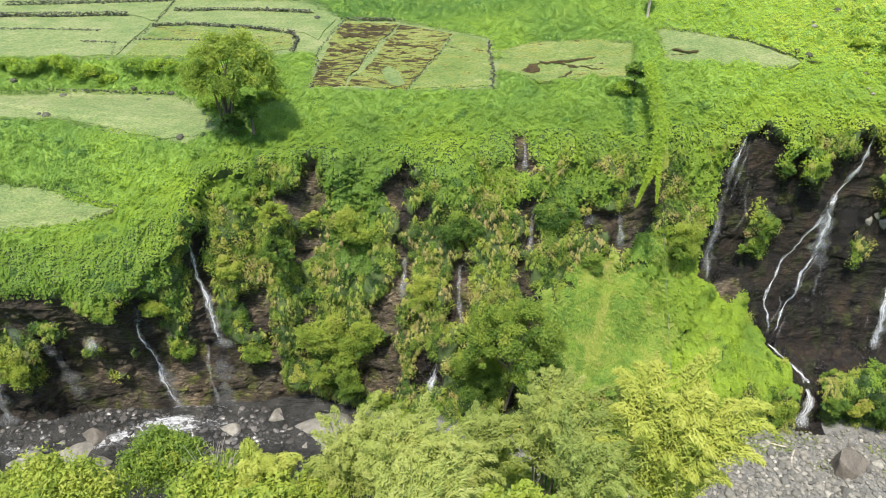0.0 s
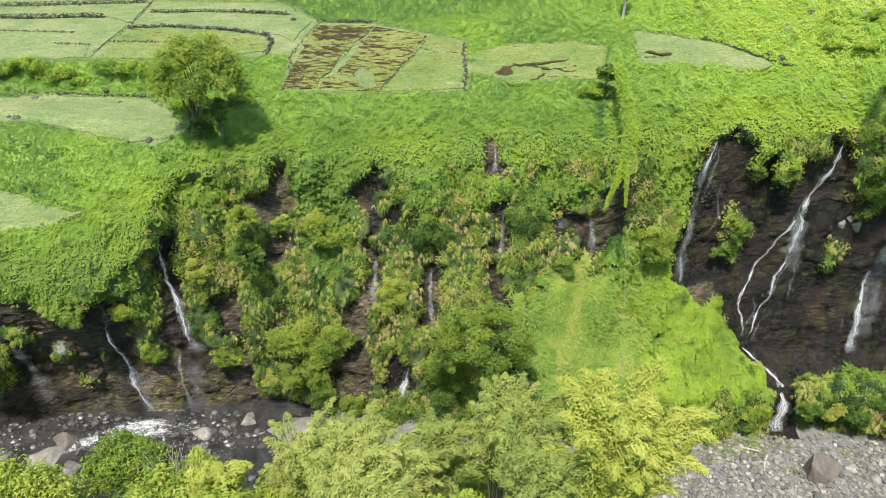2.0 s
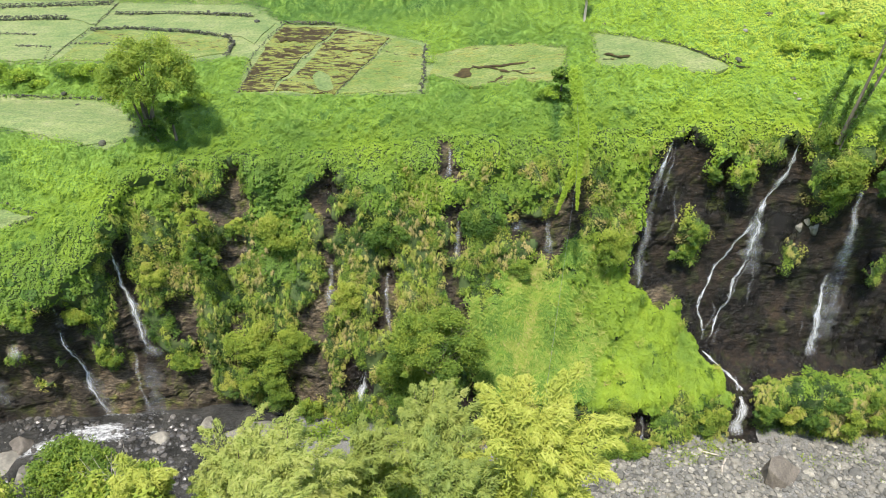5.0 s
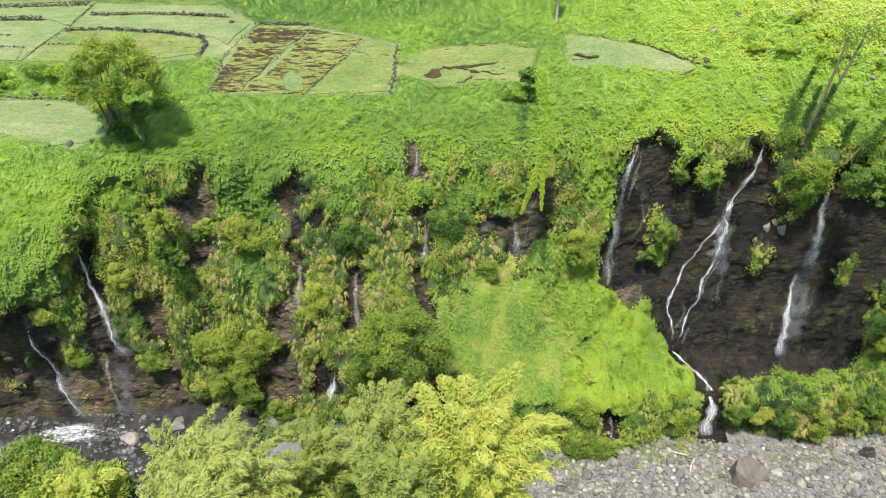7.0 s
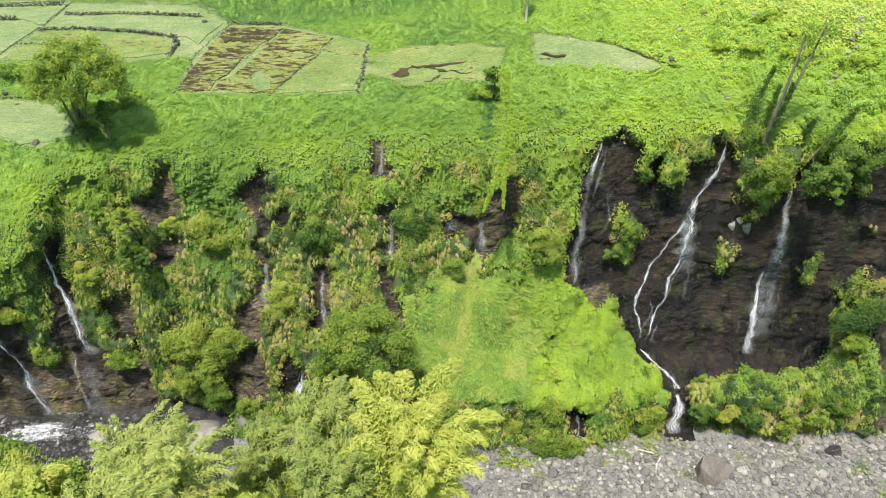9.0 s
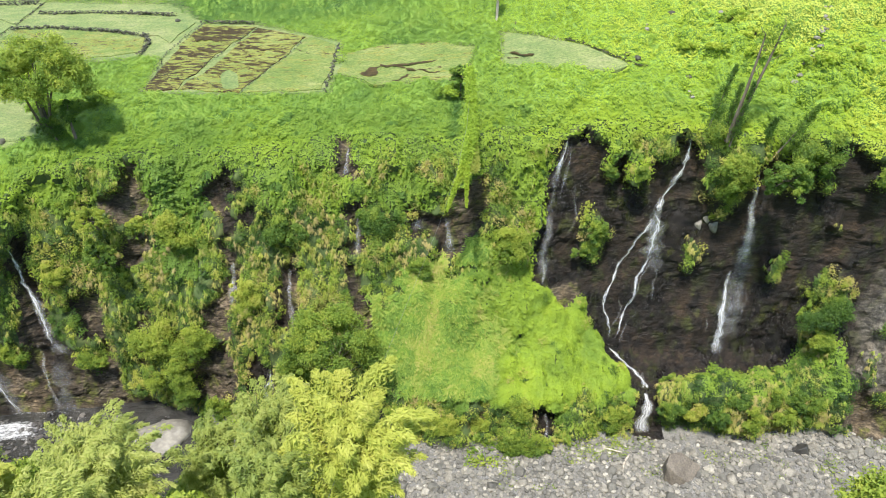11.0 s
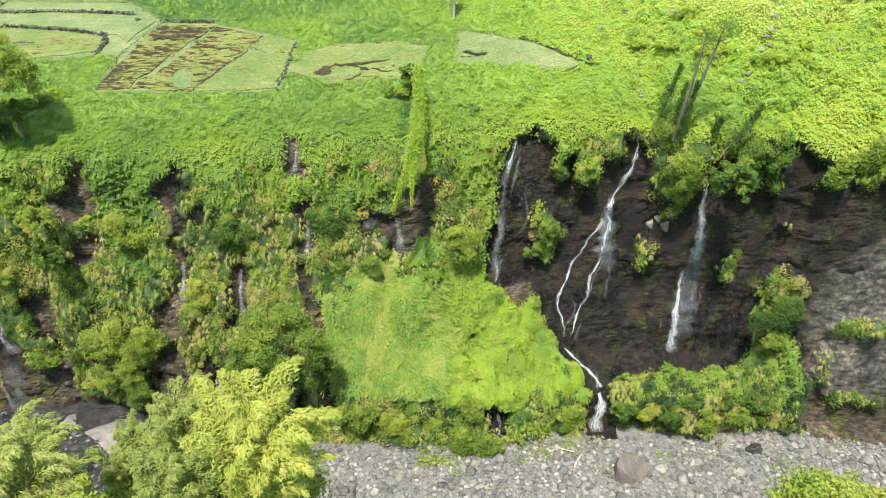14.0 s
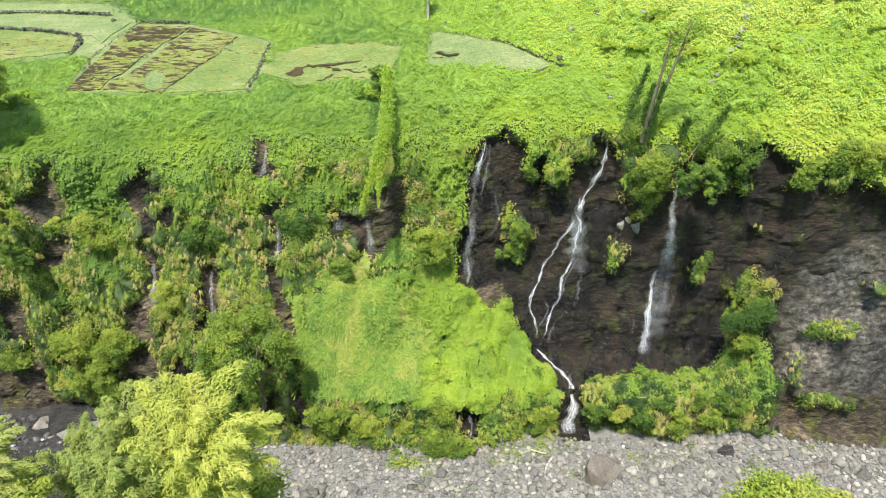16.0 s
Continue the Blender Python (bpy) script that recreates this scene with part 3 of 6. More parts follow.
# Dry stone walls: line in x and y, height, width.
WALLS = [([(-60, 89.3), (-48, 89.2), (-39.2, 89.4)], 0.9), ([(-56, 93), (-42, 93.9), (-35.5, 94.3)], 0.9), ([(-60, 85), (-49, 85.2), (-41, 84.6)], 0.5), ([(-41.8, 81.4), (-37.8, 81)], 0.5), ([(-37.6, 80.6), (-36.8, 77.5)], 0.4),
         ([(-36.6, 78.4), (-35, 86), (-34.8, 94.5)], 0.4), ([(-33.8, 91), (-27.2, 90.8), (-16, 88.6)], 0.7), ([(-34.8, 85.9), (-31, 86.3), (-24.5, 84.9), (-17.2, 82.3)], 0.7), ([(-35.8, 82), (-29.8, 81.6), (-25, 80.9)], 0.5),
         ([(-17.8, 82.6), (-16.5, 80.2), (-16.6, 77)], 0.6), ([(-13.3, 67.8), (-13, 72), (-13.8, 76.3), (-13, 81.8), (-11.8, 86)], 0.4), ([(-12.4, 71.4), (-8.8, 73.9), (-7.8, 76.9), (-5, 84.9)], 0.25), ([(-3.5, 67.6), (-1.7, 72.1), (1.1, 80.4)], 0.3),
         ([(4.9, 67.4), (5.2, 71), (5, 76), (5.1, 78.4)], 0.55), ([(-12, 86.2), (-5.8, 85.6)], 0.6), ([(-12.6, 71.2), (-7.8, 70.1), (-5.4, 68.2)], 0.3), ([(23, 78.2), (27.8, 74.7), (31.6, 70.6), (34.9, 67)], 0.35),
         ([(-49, 72.9), (-44, 73), (-38.5, 72.7), (-29, 71.9)], 0.45), ([(-31.9, 64.4), (-31.2, 70)], 0.2), ([(-31, 69.6), (-22, 63.6)], 0.22), ([(-43, 60.6), (-38, 59.9), (-34.6, 58.8), (-30.6, 57.2)], 0.4), ([(-30.8, 56.6), (-37.5, 54.4), (-42, 54.1)], 0.2)]

TILLED = [[(-62, 97), (-36, 96.5), (-17, 93), (-12, 86.6), (-5.5, 85.8), (1, 82), (5.6, 79), (5.6, 67.4), (-13.6, 67.2), (-14, 76), (-24, 76), (-36.6, 76.8), (-62, 76.4)], [(-62, 72.6), (-47, 72.4), (-38.5, 72.8), (-28.6, 72), (-24.8, 68.4), (-21, 62.4), (-24, 61.2), (-32.2, 63.4), (-38, 66), (-62, 66.4)]]

# ---- the sheet of land ----
xs = np.concatenate([np.linspace(-320, -68, 22), np.arange(-65, 80.1, 0.26), np.linspace(83, 330, 22)])
Y, Z, S = land(xs)
X = np.broadcast_to(xs, Y.shape).copy()
SS = np.broadcast_to(S[:, None], Y.shape)


def grid_normals(X, Y, Z):
    P = np.stack([X, Y, Z], -1)
    n = np.cross(np.gradient(P, axis=1), np.gradient(P, axis=0))
    n /= np.maximum(np.linalg.norm(n, axis=-1, keepdims=True), 1e-9)
    return n


def box_blur(A, r):
    for axis in (0, 1):
        acc = sum(np.roll(A, k, axis) for k in range(-r, r + 1))
        A = acc / (2 * r + 1)
    return A


N0 = grid_normals(X, Y, Z)
wob_x, wob_z = 0.5 * fbm(X * 0.7, Y * 0.3, Z * 0.7, 3), 0.5 * fbm(X * 0.7 + 40, Y * 0.3, Z * 0.7, 3)
on_cliff = (SS > 4.98) & (SS < 9.75)
rock = np.zeros(X.shape)
for outline in ROCK_OUTLINES:
    rock = np.maximum(rock, inside(X + wob_x, Z + wob_z, outline) & on_cliff)
for gx, gz, gw, gh in GREEN_ON_ROCK:
    rock[(((X + wob_x - gx) / gw) ** 2 + ((Z + wob_z - gz) / gh) ** 2 < 1) & on_cliff] = 0
drape = fbm(X * 0.5 + 20, Y * 0.2, Z * 0.17, 4)
rock[(drape < -0.62) & on_cliff & (SS > 5.3) & (SS < 9.0) & (Z < 22) & (X > -18) & (X < 25) & ((X < 13) | (Z > 14))] = 1
soft_rock = box_blur(rock, 1)
brown = (0.95 * smooth_step((-2 - X) / 4) + 0.6 * smooth_step((X + 2) / 4) * smooth_step((24 - X) / 2)) * smooth_step(0.85 + fbm(X * 0.2, Y * 0.2, Z * 0.3, 3))
for wx, ww in [(-29.2, 1.1), (-23.4, 1.5), (-38.2, 2.2), (-44.8, 1.6)]:
    brown = brown * (1 - 0.9 * np.exp(-((X + wob_x - wx) / ww) ** 2))
grey = smooth_step((X + 2.0 * wob_z - 56 - 0.35 * np.clip(Z - 12, 0, 20)) / 3.0) * smooth_step((20 + 0.3 * (X - 57) - Z) / 3.0) * smooth_step((Z - 4 + 1.5 * wob_x) / 2.0)
brown = np.maximum(brown, 0.8 * ((X > 54) & (Z < 6)))
patch = inside(X + 0.6 * wob_x, Z + 0.6 * wob_z, ROCK_EARTH)
brown, grey = np.where(patch, 1.0, brown), np.where(patch, 0.0, grey)
gravel = ((SS > np.where(X < 24, 3.82, 3.5)) & (SS < 5.12)).astype(float)
field = np.zeros(X.shape)
tilled = np.zeros(X.shape)
for outline in TILLED:
    tilled[inside(X, Y, outline) & (SS > 9.6)] = 1
level = Z - 0.06
for outline, height, _, _ in FIELDS:
    hit = inside(X, Y, outline) & (SS > 9.6)
    field[hit] = 1
soft_field = np.clip(box_blur(np.maximum(field, tilled), 1), 0, 1)
# relief
rise = smooth_step((SS - 4.9) / 0.3) * smooth_step((10.2 - SS) / 0.9)
bed_no = np.floor(Z / 1.15 + 0.7 * fbm(X * 0.09, 0 * X, Z * 0.1, 2) + 0.2 * fbm(X * 0.8, 0 * X, Z * 0.8, 2))
block_no = np.floor(X / 2.1 + 5 * hash3(bed_no.astype(np.int64), 3, 5) + 0.35 * fbm(X * 0.9, 0 * X, Z * 0.9, 2))
blocks = hash3(bed_no.astype(np.int64), block_no.astype(np.int64), 11) - 0.5
eastern = smooth_step((X - 24) / 3)
beds = 0.42 * fbm(X * 0.22, Y * 0.2, Z * 0.3, 4) + 0.30 * eastern * fbm(X * 0.55, 0 * X, Z * 0.10, 3) + (1 - 0.92 * grey) * (0.34 - 0.25 * eastern) * blocks + 0.16 * fbm(X * 1.4, Y * 1.4, Z * 1.8, 3)
rock_out = (-0.5 - 0.3 * smooth_step((X - 24) / 4)) * soft_rock + beds * soft_rock
lumps = 0.8 * drape + 0.5 * fbm(X * 0.4, Y * 0.4, Z * 0.4, 3) + 0.30 * fbm(X * 1.5, Y, Z * 0.8, 2) + 0.3
folds = 0.55 * fbm(X * 0.22, Y * 0.22, Z * 0.22, 4) + 0.30 * np.abs(fbm(X * 0.6, Y * 0.6, Z * 0.6, 3)) + 0.40 * fbm(X * 0.95, Y * 0.95, Z * 0.95, 2)
folds = folds * (1 + 0.5 * smooth_step((X - 36) / 8)) + 0.30 * smooth_step((X - 36) / 8) * fbm(X * 0.55, Y * 0.55, Z * 0.55, 3)
creep = smooth_step((SS - 9.0) / 0.6)
near = smooth_step((4.2 - SS) / 0.6)
wild = (1 - soft_field)
move = rise * ((1 - soft_rock) * lumps + rock_out) + creep * (1 - rise) * wild * folds + near * 0.8 * fbm(X * 0.2, Y * 0.2, Z * 0.2, 3) + gravel * 0.16 * fbm(X * 0.35, Y * 0.35, 0 * Z, 4)
# the rim of creepers hangs out over the rock
rim = np.exp(-((SS - 9.45) / 0.35) ** 2) * (0.5 + 0.5 * fbm(X * 0.3, 0 * X, 0 * X + 3, 3))
move += 0.75 * rim * (1 - soft_rock) * (np.abs(X) < 90)
river_dip = smooth_step((-6 - X) / 5.0) * gravel * smooth_step((SS - 3.9) / 0.2)
move = np.where(np.abs(X) > 82, 0.0, move)
X2, Y2, Z2 = (A + N0[..., k] * move for k, A in enumerate((X, Y, Z)))
Z2 = Z2 - 0.55 * river_dip
Z2 = Z2 * (1 - soft_field) + level * soft_field
N2 = grid_normals(X2, Y2, Z2)


def attribute(me, name, values, domain="POINT"):
    at = me.attributes.new(name, "FLOAT", domain)
    at.data.foreach_set("value", np.ascontiguousarray(values, np.float32).ravel())


def mesh_from(name, verts, faces, mats=(), smooth=True):
    """A mesh from arrays of corners and of faces that all have the same number of corners."""
    me = bpy.data.meshes.new(name)
    verts, faces = np.asarray(verts, np.float32), np.asarray(faces, np.int32)
    k = faces.shape[1]
    me.vertices.add(len(verts))
    me.vertices.foreach_set("co", verts.ravel())
    me.loops.add(faces.size)
    me.loops.foreach_set("vertex_index", faces.ravel())
    me.polygons.add(len(faces))
    me.polygons.foreach_set("loop_start", np.arange(0, faces.size, k, dtype=np.int32))
    me.polygons.foreach_set("use_smooth", np.full(len(faces), smooth))
    me.update(calc_edges=True)
    for m in mats:
        me.materials.append(m)
    return me


def part(name, me, parent, label=""):
    ob = new(name, me)
    ob.parent = parent
    if label:
        ob["label"] = label
    return ob


def sheet(name, r0, r1, mat, label, category, zone=None):
    A = [v[r0:r1] for v in (X2, Y2, Z2)]
    rows, cols = A[0].shape
    idx = np.arange(rows * cols).reshape(rows, cols)
    f = np.stack([idx[:-1, :-1], idx[:-1, 1:], idx[1:, 1:], idx[1:, :-1]], -1).reshape(-1, 4)
    me = mesh_from(name, np.stack(A, -1).reshape(-1, 3), f, mat)
    attribute(me, "gravel", gravel[r0:r1])
    attribute(me, "grey", np.maximum(grey, brown)[r0:r1])
    attribute(me, "massive", grey[r0:r1])
    if len(mat) > 1:
        cell = zone[r0:r1]
        cell = (cell[:-1, :-1] + cell[1:, 1:] + cell[:-1, 1:] + cell[1:, :-1]) / 4
        me.polygons.foreach_set("material_index", (cell > 0.25).astype(np.int32).ravel())
        if mat[1] is ROCK:
            me.polygons.foreach_set("use_smooth", (cell <= 0.25).ravel())
    return tagged(new(name, me), label, category, kind="structure")


row_base, row_top = int(np.searchsorted(S, 4.95)), int(np.searchsorted(S, 9.8))
river_bed = sheet("ground", 0, row_base + 1, [GROUND], "grey gravel river bed below a wooded bank", "ground")
cliff = sheet("cliff", row_base, row_top + 1, [MOSS, ROCK], "dark wet basalt cliff hung with plants and waterfalls", "cliff", soft_rock)
upland = sheet("hillside", row_top, len(S), [GROUND, CRESS], "creeper-covered slopes and terraces above the cliff", "hillside", soft_field)


def height_at(x, y):
    """The level of the upper land at x, y."""
    c = int(np.argmin(np.abs(xs - x)))
    k = row_top + int(np.argmin(np.abs(Y2[row_top:, c] - y)))
    return float(Z2[k, c])


def smooth_height(x, y):
    c = int(np.argmin(np.abs(xs - x)))
    return float(np.interp(y, Y[row_top:, c], Z[row_top:, c]))


def cliff_at(x, z):
    """The point of the cliff at x and height z."""
    c = int(np.argmin(np.abs(xs - x)))
    lo, hi = row_base, row_top + 20
    k = lo + int(np.argmin(np.abs(Z2[lo:hi, c] - z)))
    return Vector((x, float(Y2[k, c]), z))


# ---- leaves ----
rng = np.random.default_rng(4)


def unit(v):
    return v / np.maximum(np.linalg.norm(v, axis=-1, keepdims=True), 1e-9)


def leaves(name, centre, out, size, tint, mat, slim=0.75, spread=0.75, droop=0.25, along=None, small=False):
    """One mesh of many leaves: each a folded blade of four corners. out: the way the leaf faces; along: the way its tip points."""
    n = len(centre)
    nor = unit(out + spread * rng.normal(size=(n, 3)))
    if along is None:
        along = rng.normal(size=(n, 3)) + np.array([0, 0, -droop])
    tip = unit(along - nor * np.sum(along * nor, 1, keepdims=True))
    side = np.cross(nor, tip)
    s = np.broadcast_to(np.asarray(size, float), (n,))[:, None]
    a, b = centre - tip * s * 0.5, centre + tip * s * 0.5 - nor * s * 0.12
    mid = centre - tip * s * 0.08 + nor * s * 0.05
    w = side * s * slim * 0.5
    k = 3 if small else 4
    verts = np.stack([a - w * 0.9, b, a + w * 0.9] if small else [a, mid - w, b, mid + w], 1).reshape(-1, 3)
    me = mesh_from(name, verts, np.arange(n * k).reshape(n, k), [mat], False)
    attribute(me, "tint", np.repeat(np.broadcast_to(tint, (n,)), k))
    return me


def sow(count, weight):
    """Points spread evenly over the land where weight is over 0: places, normals, x and station."""
    P = np.stack([X2, Y2, Z2], -1)
    d1, d2 = P[1:, 1:] - P[:-1, :-1], P[1:, :-1] - P[:-1, 1:]
    area = np.linalg.norm(np.cross(d1, d2), axis=-1) / 2
    w = area * (weight[:-1, :-1] + weight[1:, 1:] + weight[1:, :-1] + weight[:-1, 1:]) / 4
    flat = w.ravel() / w.sum()
    cell = rng.choice(flat.size, count, p=flat)
    i, j = np.unravel_index(cell, w.shape)
    u, v = rng.random((count, 1)), rng.random((count, 1))
    place = (P[i, j] * (1 - u) + P[i, j + 1] * u) * (1 - v) + (P[i + 1, j] * (1 - u) + P[i + 1, j + 1] * u) * v
    nor = N2[i, j]
    nor = np.where((nor[:, 2:3] < -0.2), -nor, nor)
    return place, nor, SS[i, j]


field_core = smooth_step((box_blur(np.maximum(field, tilled), 2) - 0.55) / 0.3)
bare = np.maximum(soft_rock * on_cliff, field_core)
free = np.clip(1 - 1.6 * bare, 0.0, 1)
reach = 0.64 * (0.829 * Y + 0.559 * (56 - Z)) + 2.5
view = ((X > -reach) & (X < 24 + reach) & (X > -64) & (X < 79) & (Y < 118)).astype(float)

# ---- plants that cover the land ----
hang = 0 * X
for hx, hz, hw, hh in [(-8.6, 19.5, 2.4, 5.0), (-8, 24, 3.2, 2.6), (7.6, 23.2, 2.3, 2.2), (26, 22, 1.4, 6), (-33, 13.8, 8, 1.8), (22.5, 15, 3.2, 5), (13, 23.6, 3.6, 2.2), (-18.6, 23.2, 3.2, 1.6), (46, 6.4, 8.5, 1.5), (33, 26.6, 3, 1.4), (2.5, 24, 2.4, 2), (24.5, 25, 2, 2), (55, 7.5, 1.2, 3)]:
    hang = np.maximum(hang, (((X + 1.5 * wob_x - hx) / hw) ** 2 + ((Z + 1.5 * wob_z - hz) / hh) ** 2 < 1) & on_cliff)
hem = np.where(X < 24, 8.78, 9.05) + 0.38 * fbm(X * 0.42, 0 * X, 0 * X + 8, 3)
slope = view * free * ((SS > hem) + 1.3 * (hang > 0))
p, n, s = sow(640000, slope * (0.75 + 0.65 * (SS < 10.8)) * (Y < 100) + 0.3 * slope * (Y >= 100))
patch = fbm(p[:, 0] * 0.16, p[:, 1] * 0.16, p[:, 2] * 0.16, 3)
fine_patch = fbm(p[:, 0] * 0.7, p[:, 1] * 0.7, p[:, 2] * 0.7, 2)
east = smooth_step((p[:, 0] - 20) / 35)
brow = np.exp(-((s - 9.4) / 0.8) ** 2)
tint = 0.45 + 0.08 * patch + 0.05 * fine_patch + 0.17 * east + 0.06 * brow + 0.11 * smooth_step((p[:, 0] - 16) / 12) + 0.02 * rng.normal(size=len(p))
broad = fbm(p[:, 0] * 0.07 + 5, p[:, 1] * 0.09, p[:, 2] * 0.07, 2)
tint = tint + 0.06 * broad - 0.20 * smooth_step((p[:, 1] - 83) / 5) * (p[:, 0] < 16) * (p[:, 0] > -18)
tint = np.where((fine_patch > 0.70) & (patch < 0.15), tint - 0.22, tint)
# Leaf tint lowered in a narrow strip of the slope beside the cable.
ivy = np.exp(-((p[:, 0] - 17.4 - 0.12 * (p[:, 1] - 60)) / 0.7) ** 2) * (p[:, 1] > 61) * (p[:, 1] < 66)
tint = tint - 0.28 * ivy * (fine_patch > -0.3)
# Upper east slope: yellower leaves, with its stronger sun put into the tint too.
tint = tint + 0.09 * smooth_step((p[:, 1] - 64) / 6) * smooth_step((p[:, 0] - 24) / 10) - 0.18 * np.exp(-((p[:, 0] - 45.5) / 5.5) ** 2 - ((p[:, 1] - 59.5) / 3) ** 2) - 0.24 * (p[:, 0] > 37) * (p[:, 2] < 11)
clump = fbm(p[:, 0] * 2.9, p[:, 1] * 2.9, p[:, 2] * 2.9, 2)
tint = tint + 0.03 * clump + smooth_step((p[:, 0] - 34) / 14) * smooth_step((p[:, 1] - 62) / 8) * (0.12 + 0.10 * patch - 0.20 * smooth_step((fbm(p[:, 0] * 0.33 + 8, p[:, 1] * 0.22, p[:, 2] * 0.2, 3) - 0.22) / 0.2))
lift = 0.03 + 0.10 * rng.random(len(p)) ** 1.3 + 0.34 * np.clip(clump + 0.1, 0, 1)
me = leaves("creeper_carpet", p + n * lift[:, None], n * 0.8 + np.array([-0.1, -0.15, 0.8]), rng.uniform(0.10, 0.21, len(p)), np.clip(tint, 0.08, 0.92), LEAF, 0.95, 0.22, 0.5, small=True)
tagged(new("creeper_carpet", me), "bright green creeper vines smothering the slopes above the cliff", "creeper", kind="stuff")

wall_green = view * free * (SS > 5.05) * (SS <= hem + 0.12) * (1 - 0.75 * hang)
edge = 2.6 * fbm(X * 0.4, Y * 0.4, Z * 0.4, 3)
reed_green = wall_green * smooth_step((X + 1.4 * edge - 10.5) / 4.5) * (X + edge <= 20.5) * (SS + 0.16 * edge < 8.0) * (SS + 0.2 * edge > 6.0)
mound = wall_green * (X + edge > 20.5) * (X < 37.5) * (SS < 8.05) * (SS + 0.2 * edge > 5.9)
p, n, s = sow(190000, mound + 0.95 * reed_green)
band = fbm(p[:, 0] * 0.25, p[:, 1] * 0.25, p[:, 2] * 0.25, 3)
# Leaves darker below z 5.4: shade at the mound's foot put into the tint.
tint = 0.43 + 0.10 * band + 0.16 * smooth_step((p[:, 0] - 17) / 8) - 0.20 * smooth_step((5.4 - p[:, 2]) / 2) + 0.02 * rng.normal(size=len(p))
clump = fbm(p[:, 0] * 1.7, p[:, 1] * 1.7, p[:, 2] * 1.7, 2)
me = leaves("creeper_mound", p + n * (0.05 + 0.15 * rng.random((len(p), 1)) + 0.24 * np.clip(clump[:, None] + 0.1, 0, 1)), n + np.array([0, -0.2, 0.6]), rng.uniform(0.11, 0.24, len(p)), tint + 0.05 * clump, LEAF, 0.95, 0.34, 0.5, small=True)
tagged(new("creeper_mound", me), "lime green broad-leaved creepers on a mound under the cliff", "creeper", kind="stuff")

# bushes on the cliff: each a dome of leaves with its own colour, lime, dark, olive or yellowing
seeds, sn, ss = sow(3300, wall_green * (1 - 0.9 * (mound > 0)) * (1 - 0.6 * (reed_green > 0)))
big = fbm(seeds[:, 0] * 0.2 + 9, seeds[:, 1] * 0.2, seeds[:, 2] * 0.2, 3)
pick_ = rng.random(len(seeds))
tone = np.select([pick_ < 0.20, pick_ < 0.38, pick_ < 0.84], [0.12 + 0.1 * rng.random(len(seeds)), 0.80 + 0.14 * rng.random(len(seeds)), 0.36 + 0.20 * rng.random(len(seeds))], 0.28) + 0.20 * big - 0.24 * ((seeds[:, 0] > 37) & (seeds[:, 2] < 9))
k = 112
wide = rng.uniform(0.28, 0.90, len(seeds))
leaf = np.repeat(rng.uniform(0.085, 0.19, len(seeds)), k) * rng.uniform(0.7, 1.3, len(seeds) * k)
d = unit(rng.normal(size=(len(seeds) * k, 3)) + 0.75 * np.repeat(sn, k, 0) + np.array([0, -0.1, 0.25]))
p = np.repeat(seeds, k, 0) + d * (np.repeat(wide, k) * (0.35 + 0.75 * rng.random(len(d))))[:, None] * np.array([1.0, 0.85, 1.15])
p[:, 2] -= 0.35 * np.repeat(wide, k) * rng.random(len(d)) ** 2
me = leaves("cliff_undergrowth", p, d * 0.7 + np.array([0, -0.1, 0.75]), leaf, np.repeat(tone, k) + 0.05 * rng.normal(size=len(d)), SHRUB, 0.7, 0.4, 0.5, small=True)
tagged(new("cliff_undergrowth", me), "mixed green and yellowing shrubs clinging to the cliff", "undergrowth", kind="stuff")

# tussocks of long blades that spring out and hang down, many of them dry
seeds, sn, ss = sow(7800, wall_green * (1 - (mound > 0)) * (SS < 9.1) * (1 - 0.8 * ((X > 13) & (X < 24) & (Z < 14))) * (1 + 3.5 * ((X > 38) & (X < 55) & (Z < 6)) + 1.5 * ((X > 14) & (X < 36) & (Z < 4))))
dry = fbm(seeds[:, 0] * 0.28 + 3, seeds[:, 1] * 0.28, seeds[:, 2] * 0.28, 3)
keep = dry > -0.15
seeds, sn, dry = seeds[keep], sn[keep], dry[keep]
k = 24
size = np.repeat(rng.uniform(0.30, 0.70, len(seeds)), k)
n = np.repeat(sn, k, 0)
fan = unit(n * 0.9 + rng.normal(size=n.shape) * 0.95 + np.array([0, -0.25, 0.2]))
reach = rng.random(len(n))
p = np.repeat(seeds, k, 0) + fan * (size * (0.15 + 0.45 * reach))[:, None] + n * 0.25
way = fan + np.array([0, -0.1, -1.0]) * (0.25 + 1.1 * reach)[:, None]
p[:, 2] -= 0.45 * size * reach ** 2
tint = np.repeat(0.56 + 0.50 * dry + 0.10 * rng.normal(size=len(seeds)), k) + 0.10 * rng.normal(size=len(p))
me = leaves("hanging_grass", p, fan + np.array([0, -0.2, 0.7]), size * rng.uniform(0.5, 0.85, len(p)), tint, BLADE, 0.13, 0.3, 0.6, way, small=True)
tagged(new("hanging_grass", me), "tussocks of long grass hanging on the cliff, partly dry", "grass", kind="stuff")

